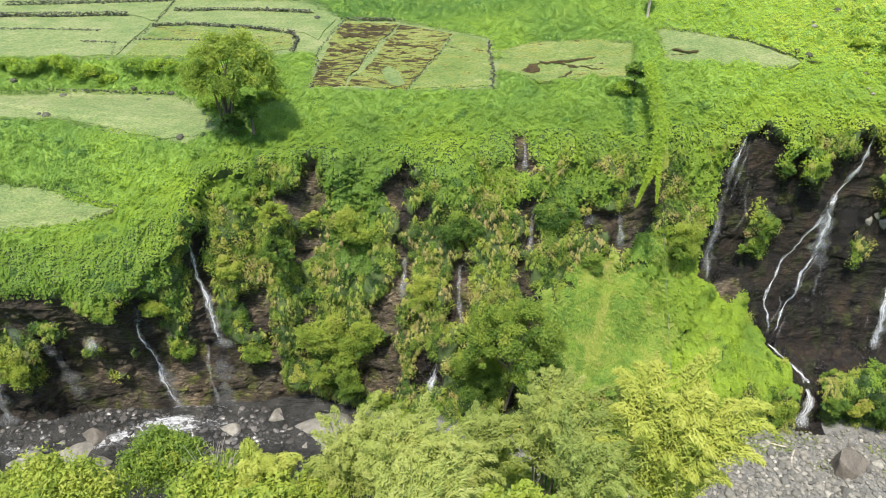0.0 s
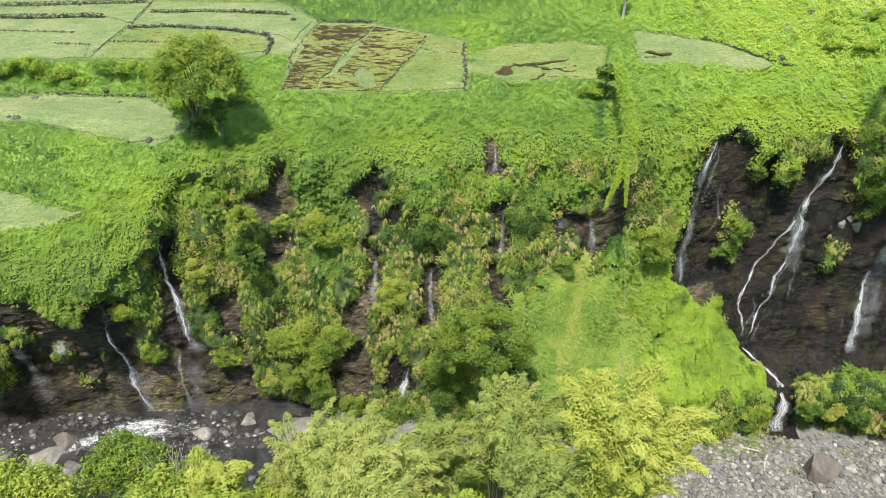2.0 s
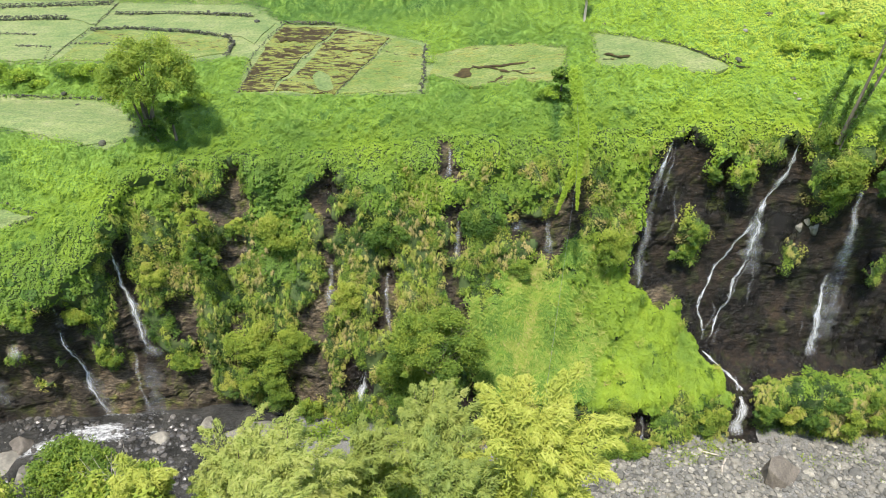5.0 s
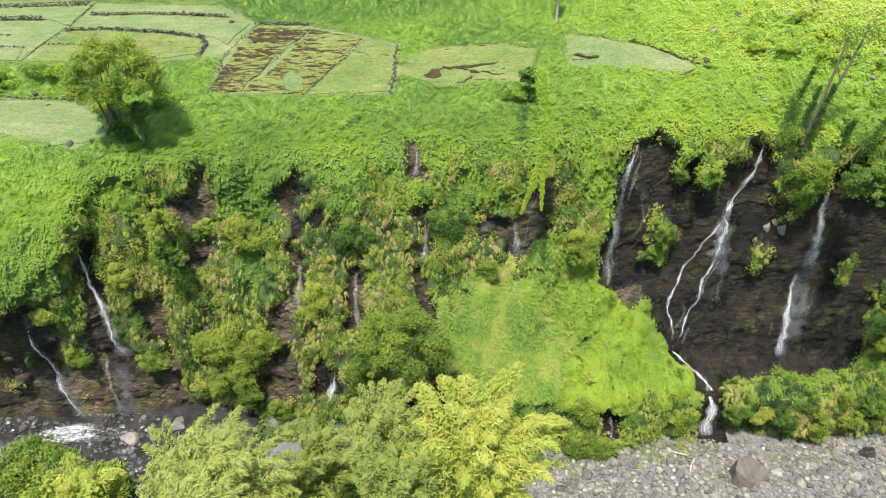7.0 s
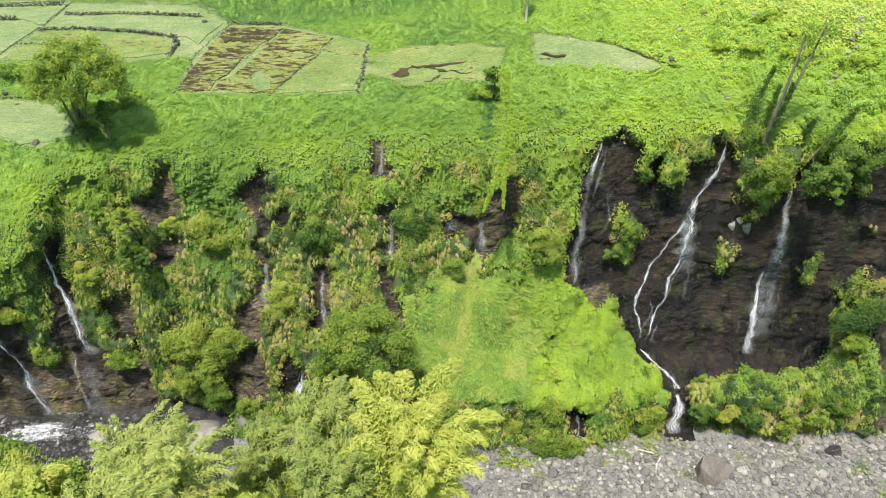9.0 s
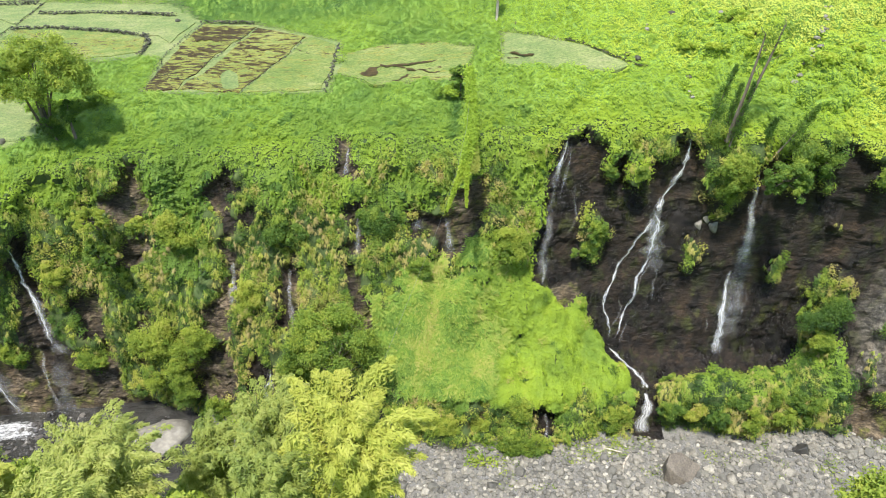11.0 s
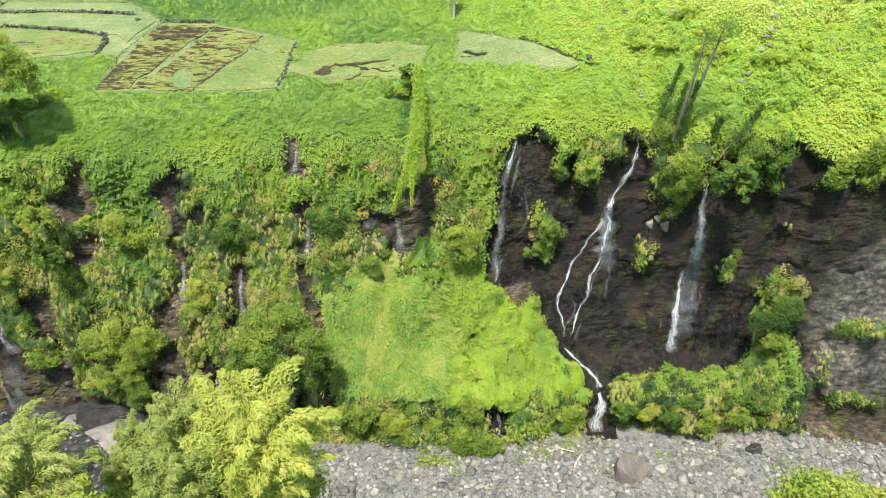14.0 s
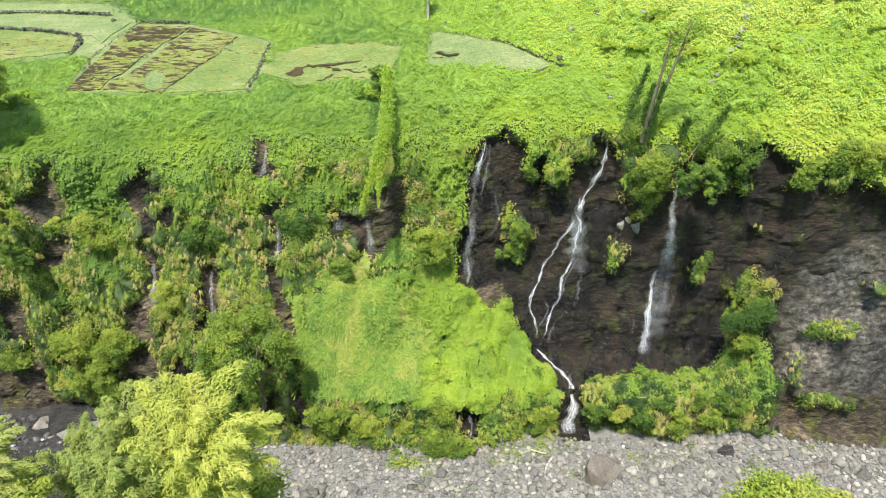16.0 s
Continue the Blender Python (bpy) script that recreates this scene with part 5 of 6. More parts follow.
# ---- waterfalls: line in x, z down the cliff, width above and below, how far it stands off ----
FALLS = [
    ([(-45.2, 14), (-45.0, 8), (-44.8, 4), (-44.3, 0.2)], 0.6, 2.4, 0.3, VEIL, "white waterfall dropping into the river"),
    ([(-29.0, 15.6), (-29.4, 13.4), (-29.6, 11.6)], 0.5, 0.9, 0.3, MIST, "soft head of a waterfall under the creepers"),
    ([(-29.6, 12.2), (-29.7, 10.6), (-29.6, 8.4), (-29.2, 5.6), (-28.6, 2.8), (-28.0, 0.2)], 0.22, 0.6, 0.3, FALL, "thin waterfall sliding down dark rock into the rapids"), ([(-29.2, 7), (-28.5, 3.4), (-27.9, 0.2)], 0.8, 2.0, 0.26, MIST, "veil of spray round a thin waterfall"),
    ([(-24.0, 20.2), (-23.9, 17.6), (-23.9, 15), (-23.5, 12), (-23.2, 9.6), (-22.9, 7.2)], 0.22, 0.7, 0.3, FALL, "narrow white waterfall in a dark cleft"), ([(-23.6, 14), (-23.2, 11), (-22.8, 8.6), (-22.4, 6.8)], 0.5, 1.8, 0.26, VEIL, "widening fan of the cleft waterfall"),
    ([(-22.9, 6.2), (-22.9, 4), (-23.0, 2), (-23.1, 0.2)], 2.0, 2.6, 0.25, MIST, "thin fan of water below a ledge"), ([(-24.2, 8.4), (-24.1, 4), (-24.0, 0.2)], 0.3, 0.4, 0.3, VEIL, "white strand of water below a ledge"),
    ([(-38.6, 11), (-38.3, 7), (-37.6, 2)], 1.0, 1.6, 0.2, MIST, "faint veil of water on dark rock"), ([(-26.6, 10), (-26.3, 7)], 0.6, 0.9, 0.25, MIST, "faint veil of water on dark rock"), ([(-34.2, 10.5), (-34, 8.2)], 0.8, 1.2, 0.2, VEIL, "faint veil of water on dark rock"), ([(-41, 13), (-40.6, 9), (-40.4, 5)], 0.8, 1.6, 0.2, MIST, "faint veil of water on dark rock"),
    ([(1.7, 15.8), (1.7, 13.5), (1.6, 10.6)], 0.28, 0.62, 0.4, VEIL, "narrow waterfall between shrubs on the cliff"), ([(-0.5, 6.8), (-0.9, 5), (-1.2, 3.4)], 0.3, 0.7, 0.35, FALL, "small waterfall half hidden by shrubs"),
    ([(7.5, 27.0), (7.5, 26), (7.4, 25)], 0.3, 0.5, 0.4, VEIL, "small spring spilling from a gap in the creepers"), ([(8.4, 21.8), (8.4, 20), (8.5, 17.6)], 0.3, 0.6, 0.5, VEIL, "thin trickle in a dark slot"), ([(17.1, 21), (17.1, 19.4), (17.0, 17.4)], 0.5, 0.9, 0.4, VEIL, "thin trickle in a dark slot"), ([(-3.5, 17), (-3.7, 15), (-4.1, 12.6)], 0.4, 0.7, 0.5, VEIL, "thin trickle in a dark slot"), ([(14.3, 20.8), (14.2, 19.6)], 1.2, 1.4, 0.3, MIST, "thin veil on a dark wall"),
    ([(28.0, 28.2), (27.6, 26.4), (27.3, 24.4), (26.9, 21), (26.8, 18), (26.5, 13.8)], 0.3, 0.8, 0.25, MIST, "thin double waterfall down a dark wall"), ([(28.5, 28.0), (28.3, 25.6), (27.9, 22)], 0.2, 0.3, 0.25, MIST, "thin strand of water down a dark wall"), ([(27.1, 22), (26.9, 18), (26.6, 14)], 0.6, 1.3, 0.22, MIST, "misty veil on a dark wall"), ([(28.1, 28.3), (27.7, 26.4), (27.4, 24.6)], 0.22, 0.3, 0.3, FALL, "white head of a thin waterfall under the rim"), ([(26.8, 15.8), (26.7, 14.6), (26.5, 13.4)], 0.25, 0.4, 0.3, VEIL, "white foot of a thin waterfall"),
    ([(38.8, 29.2), (38.8, 27.2), (38.5, 25.3), (37.8, 23.4), (37.1, 22.0), (36.6, 20.8)], 0.36, 0.44, 0.3, FALL, "white waterfall running slantwise down black rock"),
    ([(36.8, 21.4), (36.2, 19.3), (35.8, 18.6), (35.0, 16.5), (34.0, 14.3), (33.5, 12.8), (32.9, 11.0), (33.0, 10.2), (33.5, 9.5), (33.8, 8.5), (34.0, 7.3)], 0.30, 0.24, 0.28, FALL, "white strand of the slanting waterfall"),
    ([(37.2, 23.0), (36.9, 20.6), (36.9, 18), (37.0, 15.8)], 0.3, 1.5, 0.3, VEIL, "fan of thin water on black rock"), ([(37.2, 21.4), (37.5, 19), (37.8, 14.8)], 0.4, 1.9, 0.26, MIST, "misty edge of a fan of water"), ([(36.9, 21.6), (37.2, 19.6), (37.1, 17.8), (36.9, 16.2)], 0.3, 0.4, 0.34, FALL, "bright strand inside the fan of water"),
    ([(37.9, 16.5), (37.3, 16.4), (36.8, 15.9), (36.2, 14.1), (35.8, 12.0), (35.1, 10.0), (34.8, 8.2), (34.5, 7.2)], 0.24, 0.30, 0.28, FALL, "white strand of the slanting waterfall"),
    ([(37.2, 4.4), (37.15, 3.4), (37.1, 1.8), (36.9, 0.1)], 0.45, 1.4, 0.35, FALL, "white outlet fall dropping onto the gravel"),
    ([(45.5, 26.4), (45.5, 24), (45.7, 21), (46.0, 18), (46.1, 15.6)], 0.5, 1.1, 0.45, VEIL, "free-falling veil of the tall waterfall"), ([(45.5, 26.6), (45.6, 22), (46.0, 17)], 0.35, 0.6, 0.5, VEIL, "bright core of the tall waterfall"), ([(45.9, 20), (46.2, 17), (46.3, 14.6)], 1.2, 2.2, 0.4, MIST, "spray round the tall waterfall"),
    ([(45.7, 15.4), (45.3, 12.2), (45.1, 9.6), (45.0, 6.3)], 0.9, 1.5, 0.3, MIST, "lower part of the tall waterfall on the rock face"), ([(45.3, 15.1), (45.0, 12), (44.8, 9), (44.7, 6.3)], 0.35, 0.75, 0.34, FALL, "bright strand low on the tall waterfall"), ([(46.4, 15.4), (46.3, 12), (46.1, 8)], 0.8, 1.6, 0.25, MIST, "thin side strand of the tall waterfall"),
    ([(20.2, 3.2), (19.9, 1)], 0.35, 0.5, 0.35, VEIL, "small trickle under the shrubs"), ([(26.9, 3.2), (26.8, 1)], 0.35, 0.5, 0.35, VEIL, "small trickle under the shrubs"),
]
for x, z, end in [(38.0, 15.4, 12.2), (34.6, 11.6, 8.6), (36.6, 10.4, 7.4), (47.2, 13, 10.4), (43.6, 11, 8.2), (29.2, 24, 19)]:
    walk_ = [(x, z)]
    while walk_[-1][1] > end:
        walk_.append((walk_[-1][0] + rng.normal() * 0.22 - 0.12, walk_[-1][1] - rng.uniform(0.7, 1.3)))
    FALLS.append((walk_, 0.14, 0.26, 0.22, MIST, "thin trickle running down wet black rock"))
for line, w0, w1, off, mat, label in [f for f in FALLS if f[4] is FALL and f[1] < 0.5]:
    for k_ in (0, 1):
        shift = rng.uniform(0.14, 0.34) * (1 if k_ else -1)
        a_, b_ = sorted(rng.choice(len(line), 2, replace=False)) if len(line) > 3 else (0, len(line) - 1)
        if b_ - a_ > 1:
            FALLS.append(([(x + shift * rng.uniform(0.4, 1.2), z - 0.1) for x, z in line[a_:b_ + 1]], 0.10, 0.16, off, VEIL, "thin side strand of a waterfall on dark rock"))
for line, w0, w1, off, mat, label in FALLS:
    pts = densify(line, 0.25)
    ys = np.array([cliff_at(x, z).y for x, z in pts])
    for _ in range(3):
        ys[1:-1] = np.minimum(ys[1:-1], (ys[:-2] + ys[2:]) / 2)
        ys[1:-1] = (ys[:-2] + 2 * ys[1:-1] + ys[2:]) / 4
    cols = 9
    k = len(pts)
    t = np.linspace(0, 1, k)
    u = np.linspace(-1, 1, cols)
    width = (w0 + (w1 - w0) * t) * np.clip(1 + 0.8 * fbm(t * len(pts) * 0.30, 0 * t + w0 * 9 + pts[0][0], 0 * t, 3), 0.28, 2.0)
    wob = 0.20 * fbm(t * len(pts) * 0.16, 0 * t + pts[0][0], 0 * t, 4) + 0.09 * fbm(t * len(pts) * 0.55, 0 * t + pts[0][0] + 5, 0 * t, 2)
    VX = (pts[:, 0] + wob)[:, None] + u[None] * width[:, None] / 2
    VY = (ys - off)[:, None] - 0.25 * (1 - u[None] ** 2) * width[:, None] * 0.5 + 0.05 * fbm(VX * 3, t[:, None] * 9, 0 * VX, 2)
    VZ = np.repeat(pts[:, 1][:, None], cols, 1)
    idx = np.arange(k * cols).reshape(k, cols)
    f = np.stack([idx[:-1, :-1], idx[1:, :-1], idx[1:, 1:], idx[:-1, 1:]], -1).reshape(-1, 4)
    me = mesh_from("waterfall", np.stack([VX, VY, VZ], -1).reshape(-1, 3), f, [mat])
    edge = (1 - np.abs(u) ** 2.0)[None] * np.clip(np.minimum(t * 6 + 0.12, (1 - t) * 7 + 0.1), 0, 1)[:, None]
    attribute(me, "body", edge)
    uv = me.uv_layers.new(name="UVMap")
    length = np.concatenate([[0], np.cumsum(np.hypot(*np.diff(pts, axis=0).T))])
    U = u[None] * width[:, None] + pts[0][0]
    V = np.repeat(length[:, None], cols, 1)
    co = np.stack([U, V], -1).reshape(-1, 2)[f.ravel()]
    uv.data.foreach_set("uv", np.ascontiguousarray(co, np.float32).ravel())
    tagged(new("waterfall", me), label, "waterfall", "waterfalls")

# the stream that gathers on the ledge and runs to the outlet
line = densify([(33.9, 55.6), (34.4, 55.3), (35.0, 54.8), (35.8, 54.2), (36.5, 53.8), (37.0, 53.3), (37.2, 52.7), (37.2, 52.2)], 0.2)
line = line + 0.16 * np.stack([fbm(line[:, 1] * 1.6, line[:, 0], 0, 2), fbm(line[:, 0] * 1.6 + 7, line[:, 1], 0, 2)], 1)
rows = slice(int(np.searchsorted(S, 5.9)), int(np.searchsorted(S, 7.3)))
lev = []
for x, y in line:
    c = int(np.argmin(np.abs(xs - x)))
    near_ = np.argsort(np.abs(Y2[rows, c] - y))[:3]
    lev.append(float(Z2[rows, c][near_].max()))
lev = np.minimum.accumulate(np.array(lev))
lev = np.convolve(np.pad(lev, 3, "edge"), np.ones(7) / 7, "valid") + 0.34
side = unit(np.stack([-np.gradient(line[:, 1]), np.gradient(line[:, 0])], 1))
u = np.linspace(-1, 1, 7)
half = 0.19 * np.clip(1 + 0.6 * fbm(np.arange(len(line)) * 0.3, 0, 0, 3), 0.4, 1.8)
P_ = np.stack([np.stack([line[:, 0] + side[:, 0] * q * half, line[:, 1] + side[:, 1] * q * half, lev - 0.08 * q * q], 1) for q in u], 1)
idx = np.arange(P_.shape[0] * 7).reshape(-1, 7)
f = np.stack([idx[:-1, :-1], idx[1:, :-1], idx[1:, 1:], idx[:-1, 1:]], -1).reshape(-1, 4)
me = mesh_from("ledge_stream", P_.reshape(-1, 3), f, [FALL])
attribute(me, "body", np.repeat((1 - np.abs(u) ** 2)[None], len(line), 0))
uv = me.uv_layers.new(name="UVMap")
uv.data.foreach_set("uv", np.ascontiguousarray(np.stack([np.repeat(u[None] * 0.3, len(line), 0), np.repeat(np.arange(len(line))[:, None] * 0.2, 7, 1)], -1).reshape(-1, 2)[f.ravel()], np.float32).ravel())
tagged(new("ledge_stream", me), "white stream running along the ledge to the outlet fall", "stream")


# ---- trees ----
def tube(points, radii, sides=5):
    points = [Vector(p) for p in points]
    verts, faces = [], []
    for i, p in enumerate(points):
        d = (points[min(i + 1, len(points) - 1)] - points[max(i - 1, 0)]).normalized()
        a = d.cross(Vector((0.3, 1, 0.1))).normalized()
        b = d.cross(a)
        for j in range(sides):
            q = 2 * math.pi * j / sides
            verts.append(p + (a * math.cos(q) + b * math.sin(q)) * radii[i])
    for i in range(len(points) - 1):
        for j in range(sides):
            faces.append((i * sides + j, i * sides + (j + 1) % sides, (i + 1) * sides + (j + 1) % sides, (i + 1) * sides + j))
    return np.array([v[:] for v in verts]), np.array(faces)


def tubes_mesh(name, list_of, mat):
    vs, fs, start = [], [], 0
    for pts, radii in list_of:
        v, f = tube(pts, radii)
        vs.append(v), fs.append(f + start)
        start += len(v)
    return mesh_from(name, np.concatenate(vs), np.concatenate(fs), [mat])


def limb_line(a, b, bend=0.15, k=5):
    a, b = Vector(a), Vector(b)
    off = Vector(rng.normal(size=3)) * bend * (b - a).length
    return [a.lerp(b, q / k) + off * math.sin(math.pi * q / k) * 0.6 for q in range(k + 1)]


def tree(name, label, base, crown, radius, clumps, per, leaf, mat, tint, style="broad", trunks=1, trunk_r=0.18, hollow=0.45, lobes=(), hanging=False, ball=False, tight=1.0):
    """A tree: trunk, limbs out to clumps, and a crown of clumps of leaves. crown: the middle of the crown; radius: its half widths."""
    root = new(name)
    root.location = base
    base, crown = np.array(base, float), np.array(crown, float)
    radius = np.array(radius, float)
    d = unit(rng.normal(size=(clumps, 3)))
    d[:, 2] = d[:, 2] * 1.25 - 0.25 if hanging else np.abs(d[:, 2]) * 1.1 - 0.35
    if ball:
        d = unit(rng.normal(size=(clumps, 3)) + np.array([0, 0, 0.25]))
    if hanging:
        d[:, 1] = -np.abs(d[:, 1]) + 0.2
    centres = crown + d * radius * (hollow + (1 - hollow) * rng.random((clumps, 1)) ** 0.6)
    if lobes:
        which = np.array([lobes[i % len(lobes)] for i in range(clumps)], float)
        centres = crown + which[:, :3] + d * which[:, 3:4] * (0.4 + 0.6 * rng.random((clumps, 1)) ** 0.5)
    wood, fork = [], base + (crown - base) * 0.55
    for t in range(trunks):
        foot = base + np.array([rng.normal() * 0.25 * (trunks > 1), rng.normal() * 0.2 * (trunks > 1), -0.3])
        top = crown + np.array([rng.normal(), rng.normal(), 0.4]) * radius * (0.25 if trunks > 1 else 0.1)
        line = limb_line(foot, top, 0.06, 7)
        wood.append((line, [trunk_r * (1 - 0.75 * q / 7) for q in range(8)]))
    inv = Matrix.Translation(-Vector(base))
    me = tubes_mesh("trunk", wood, BARK)
    me.transform(inv)
    part("trunk", me, root)
    limbs = [(limb_line(fork + (crown - fork) * rng.random() * 0.8, c, 0.12, 4), [trunk_r * 0.38 * (1 - 0.8 * q / 4) for q in range(5)]) for c in centres[: min(clumps, 16)]]
    me = tubes_mesh("limb", limbs, BARK)
    me.transform(inv)
    part("limb", me, root)
    mean = float(radius.mean())
    cs = tight * mean * rng.uniform(0.10, 0.30, clumps) * (1.0 if style == "broad" else 1.15)
    p = np.repeat(centres, per, 0)
    dirs = unit(rng.normal(size=p.shape))
    rad = np.repeat(cs, per)[:, None]
    if style == "broad":
        off = dirs * rad * (0.25 + 1.1 * rng.random((len(p), 1)) ** 0.6) * np.array([1.25, 1.1, 0.8])
        off[:, 2] -= 0.5 * rad[:, 0] * (off[:, 0] ** 2 + off[:, 1] ** 2) / np.maximum(rad[:, 0] ** 2, 1e-6) * 0.35
        out, along, slim, spread = dirs * 0.6 + np.array([0, -0.35 if hanging else -0.1, 0.6]), None, 0.62, 0.5
    pos = p + off
    per_clump = np.repeat(rng.normal(size=clumps) * 0.08, per)
    # Crown tint rises with height: lit tops and shaded undersides put into leaf colour.
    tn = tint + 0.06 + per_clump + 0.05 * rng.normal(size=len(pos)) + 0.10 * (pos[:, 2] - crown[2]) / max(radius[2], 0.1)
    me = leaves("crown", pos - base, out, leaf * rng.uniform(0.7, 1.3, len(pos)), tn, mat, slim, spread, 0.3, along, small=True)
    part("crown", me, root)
    return tagged(root, label, "tree" if radius[2] > 1.4 else "shrub")


def plume_tree(name, label, base, crown, radius, stems, per, leaf, mat, tint, upright=0.6, thick=0.8, wind=0.25, trunk_r=0.06):
    """Bamboo or feathery tree: stems that rise and arch outwards, each ending in a tapering plume of fine leaves."""
    root = new(name)
    root.location = base
    base, crown, radius = np.array(base, float), np.array(crown, float), np.array(radius, float)
    wood, pos, way, dirs_all, tn = [], [], [], [], []
    for i in range(stems):
        a = rng.random() * 6.283
        reach = rng.random() ** 0.6
        low = rng.random() ** 1.3
        tip = crown + np.array([math.cos(a) * reach * radius[0] + wind * radius[0], math.sin(a) * reach * radius[1], radius[2] * (1.0 - 1.3 * low * reach - 0.25 * rng.random())])
        root_pt = crown + np.array([math.cos(a) * reach * radius[0] * 0.35, math.sin(a) * reach * radius[1] * 0.35, -radius[2] * (0.9 - 0.4 * reach)])
        top = root_pt + (tip - root_pt) * np.array([0.35, 0.35, 1.0]) + np.array([0, 0, upright * radius[2] * 0.25])
        q = np.linspace(0, 1, 8)[:, None]
        curve = (1 - q) ** 2 * root_pt + 2 * q * (1 - q) * top + q ** 2 * tip
        if i < 14:
            wood.append(([base + (root_pt - base) * f for f in (0, 0.5)] + list(curve), [trunk_r] * 2 + [trunk_r * (1 - 0.85 * f) for f in np.linspace(0, 1, 8)]))
        u = rng.random((per, 1)) ** 0.8
        at = (1 - u) ** 2 * root_pt + 2 * u * (1 - u) * top + u ** 2 * tip
        tang = unit(2 * (1 - u) * (top - root_pt) + 2 * u * (tip - top))
        d = unit(rng.normal(size=(per, 3)))
        d = d - tang * np.sum(d * tang, 1, keepdims=True) * 0.7
        w = thick * (0.18 + 0.95 * np.sin(np.pi * np.clip(0.18 + 0.82 * u, 0, 1)) ** 0.8) * rng.random((per, 1)) ** 0.45
        pos.append(at + d * w * np.array([1, 1, 0.8]))
        way.append(tang * 0.7 + d * 0.6 + rng.normal(size=(per, 3)) * 0.35 + np.array([0.1, 0, -0.25]))
        dirs_all.append(d)
        tn.append(np.full(per, tint + 0.07 * rng.normal()) + 0.10 * (u[:, 0] - 0.5) + 0.04 * rng.normal(size=per))
    pos, way, dirs_all, tn = np.concatenate(pos), np.concatenate(way), np.concatenate(dirs_all), np.concatenate(tn)
    me = tubes_mesh("stems", wood, BARK)
    me.transform(Matrix.Translation(-Vector(base)))
    part("stems", me, root)
    me = leaves("crown", pos - base, dirs_all * 0.7 + np.array([-0.1, -0.3, 0.7]), leaf * rng.uniform(0.7, 1.4, len(pos)), tn, mat, 0.30, 0.35, 0.3, way, small=True)
    part("crown", me, root)
    return tagged(root, label, "bamboo" if mat is BAMBOO else "tree")


def bank(x, y):
    c = int(np.argmin(np.abs(xs - x)))
    k = int(np.argmin(np.abs(Y2[:row_base, c] - y)))
    return float(Z2[k, c])


crown_lobes = []
for i in range(24):
    up, turn = 1 - 1.38 * (i + 0.5) / 24, 2.4 * i
    flat = math.sqrt(max(0.0, 1 - up * up))
    crown_lobes.append((3.7 * flat * math.cos(turn) * rng.uniform(0.8, 1.1), 2.9 * flat * math.sin(turn) * rng.uniform(0.8, 1.1), 2.7 * up + rng.normal() * 0.15, rng.uniform(0.65, 1.05)))
tree("tree", "spreading olive-green tree with several bare stems on the terrace edge", (-20.2, 62.0, height_at(-20.2, 62)), (-19.2, 61.2, 33.6), (4.4, 3.7, 3.2), 220, 180, 0.18, SHRUB, 0.40, trunks=6, trunk_r=0.17, lobes=crown_lobes, ball=True, tight=0.6)
tree("ivy_shrub", "dark ivy-clad shrub at the foot of the terrace tree", (-19.4, 61.2, height_at(-19.4, 61.2)), (-19.6, 61.0, 28.9), (1.1, 0.9, 1.5), 22, 160, 0.22, SHRUB, 0.10)
tree("ivy_shrub", "dark ivy-clad stem beside the terrace tree", (-17.9, 61.8, height_at(-17.9, 61.8)), (-17.9, 61.8, 30.0), (0.6, 0.5, 2.0), 12, 150, 0.22, SHRUB, 0.12)

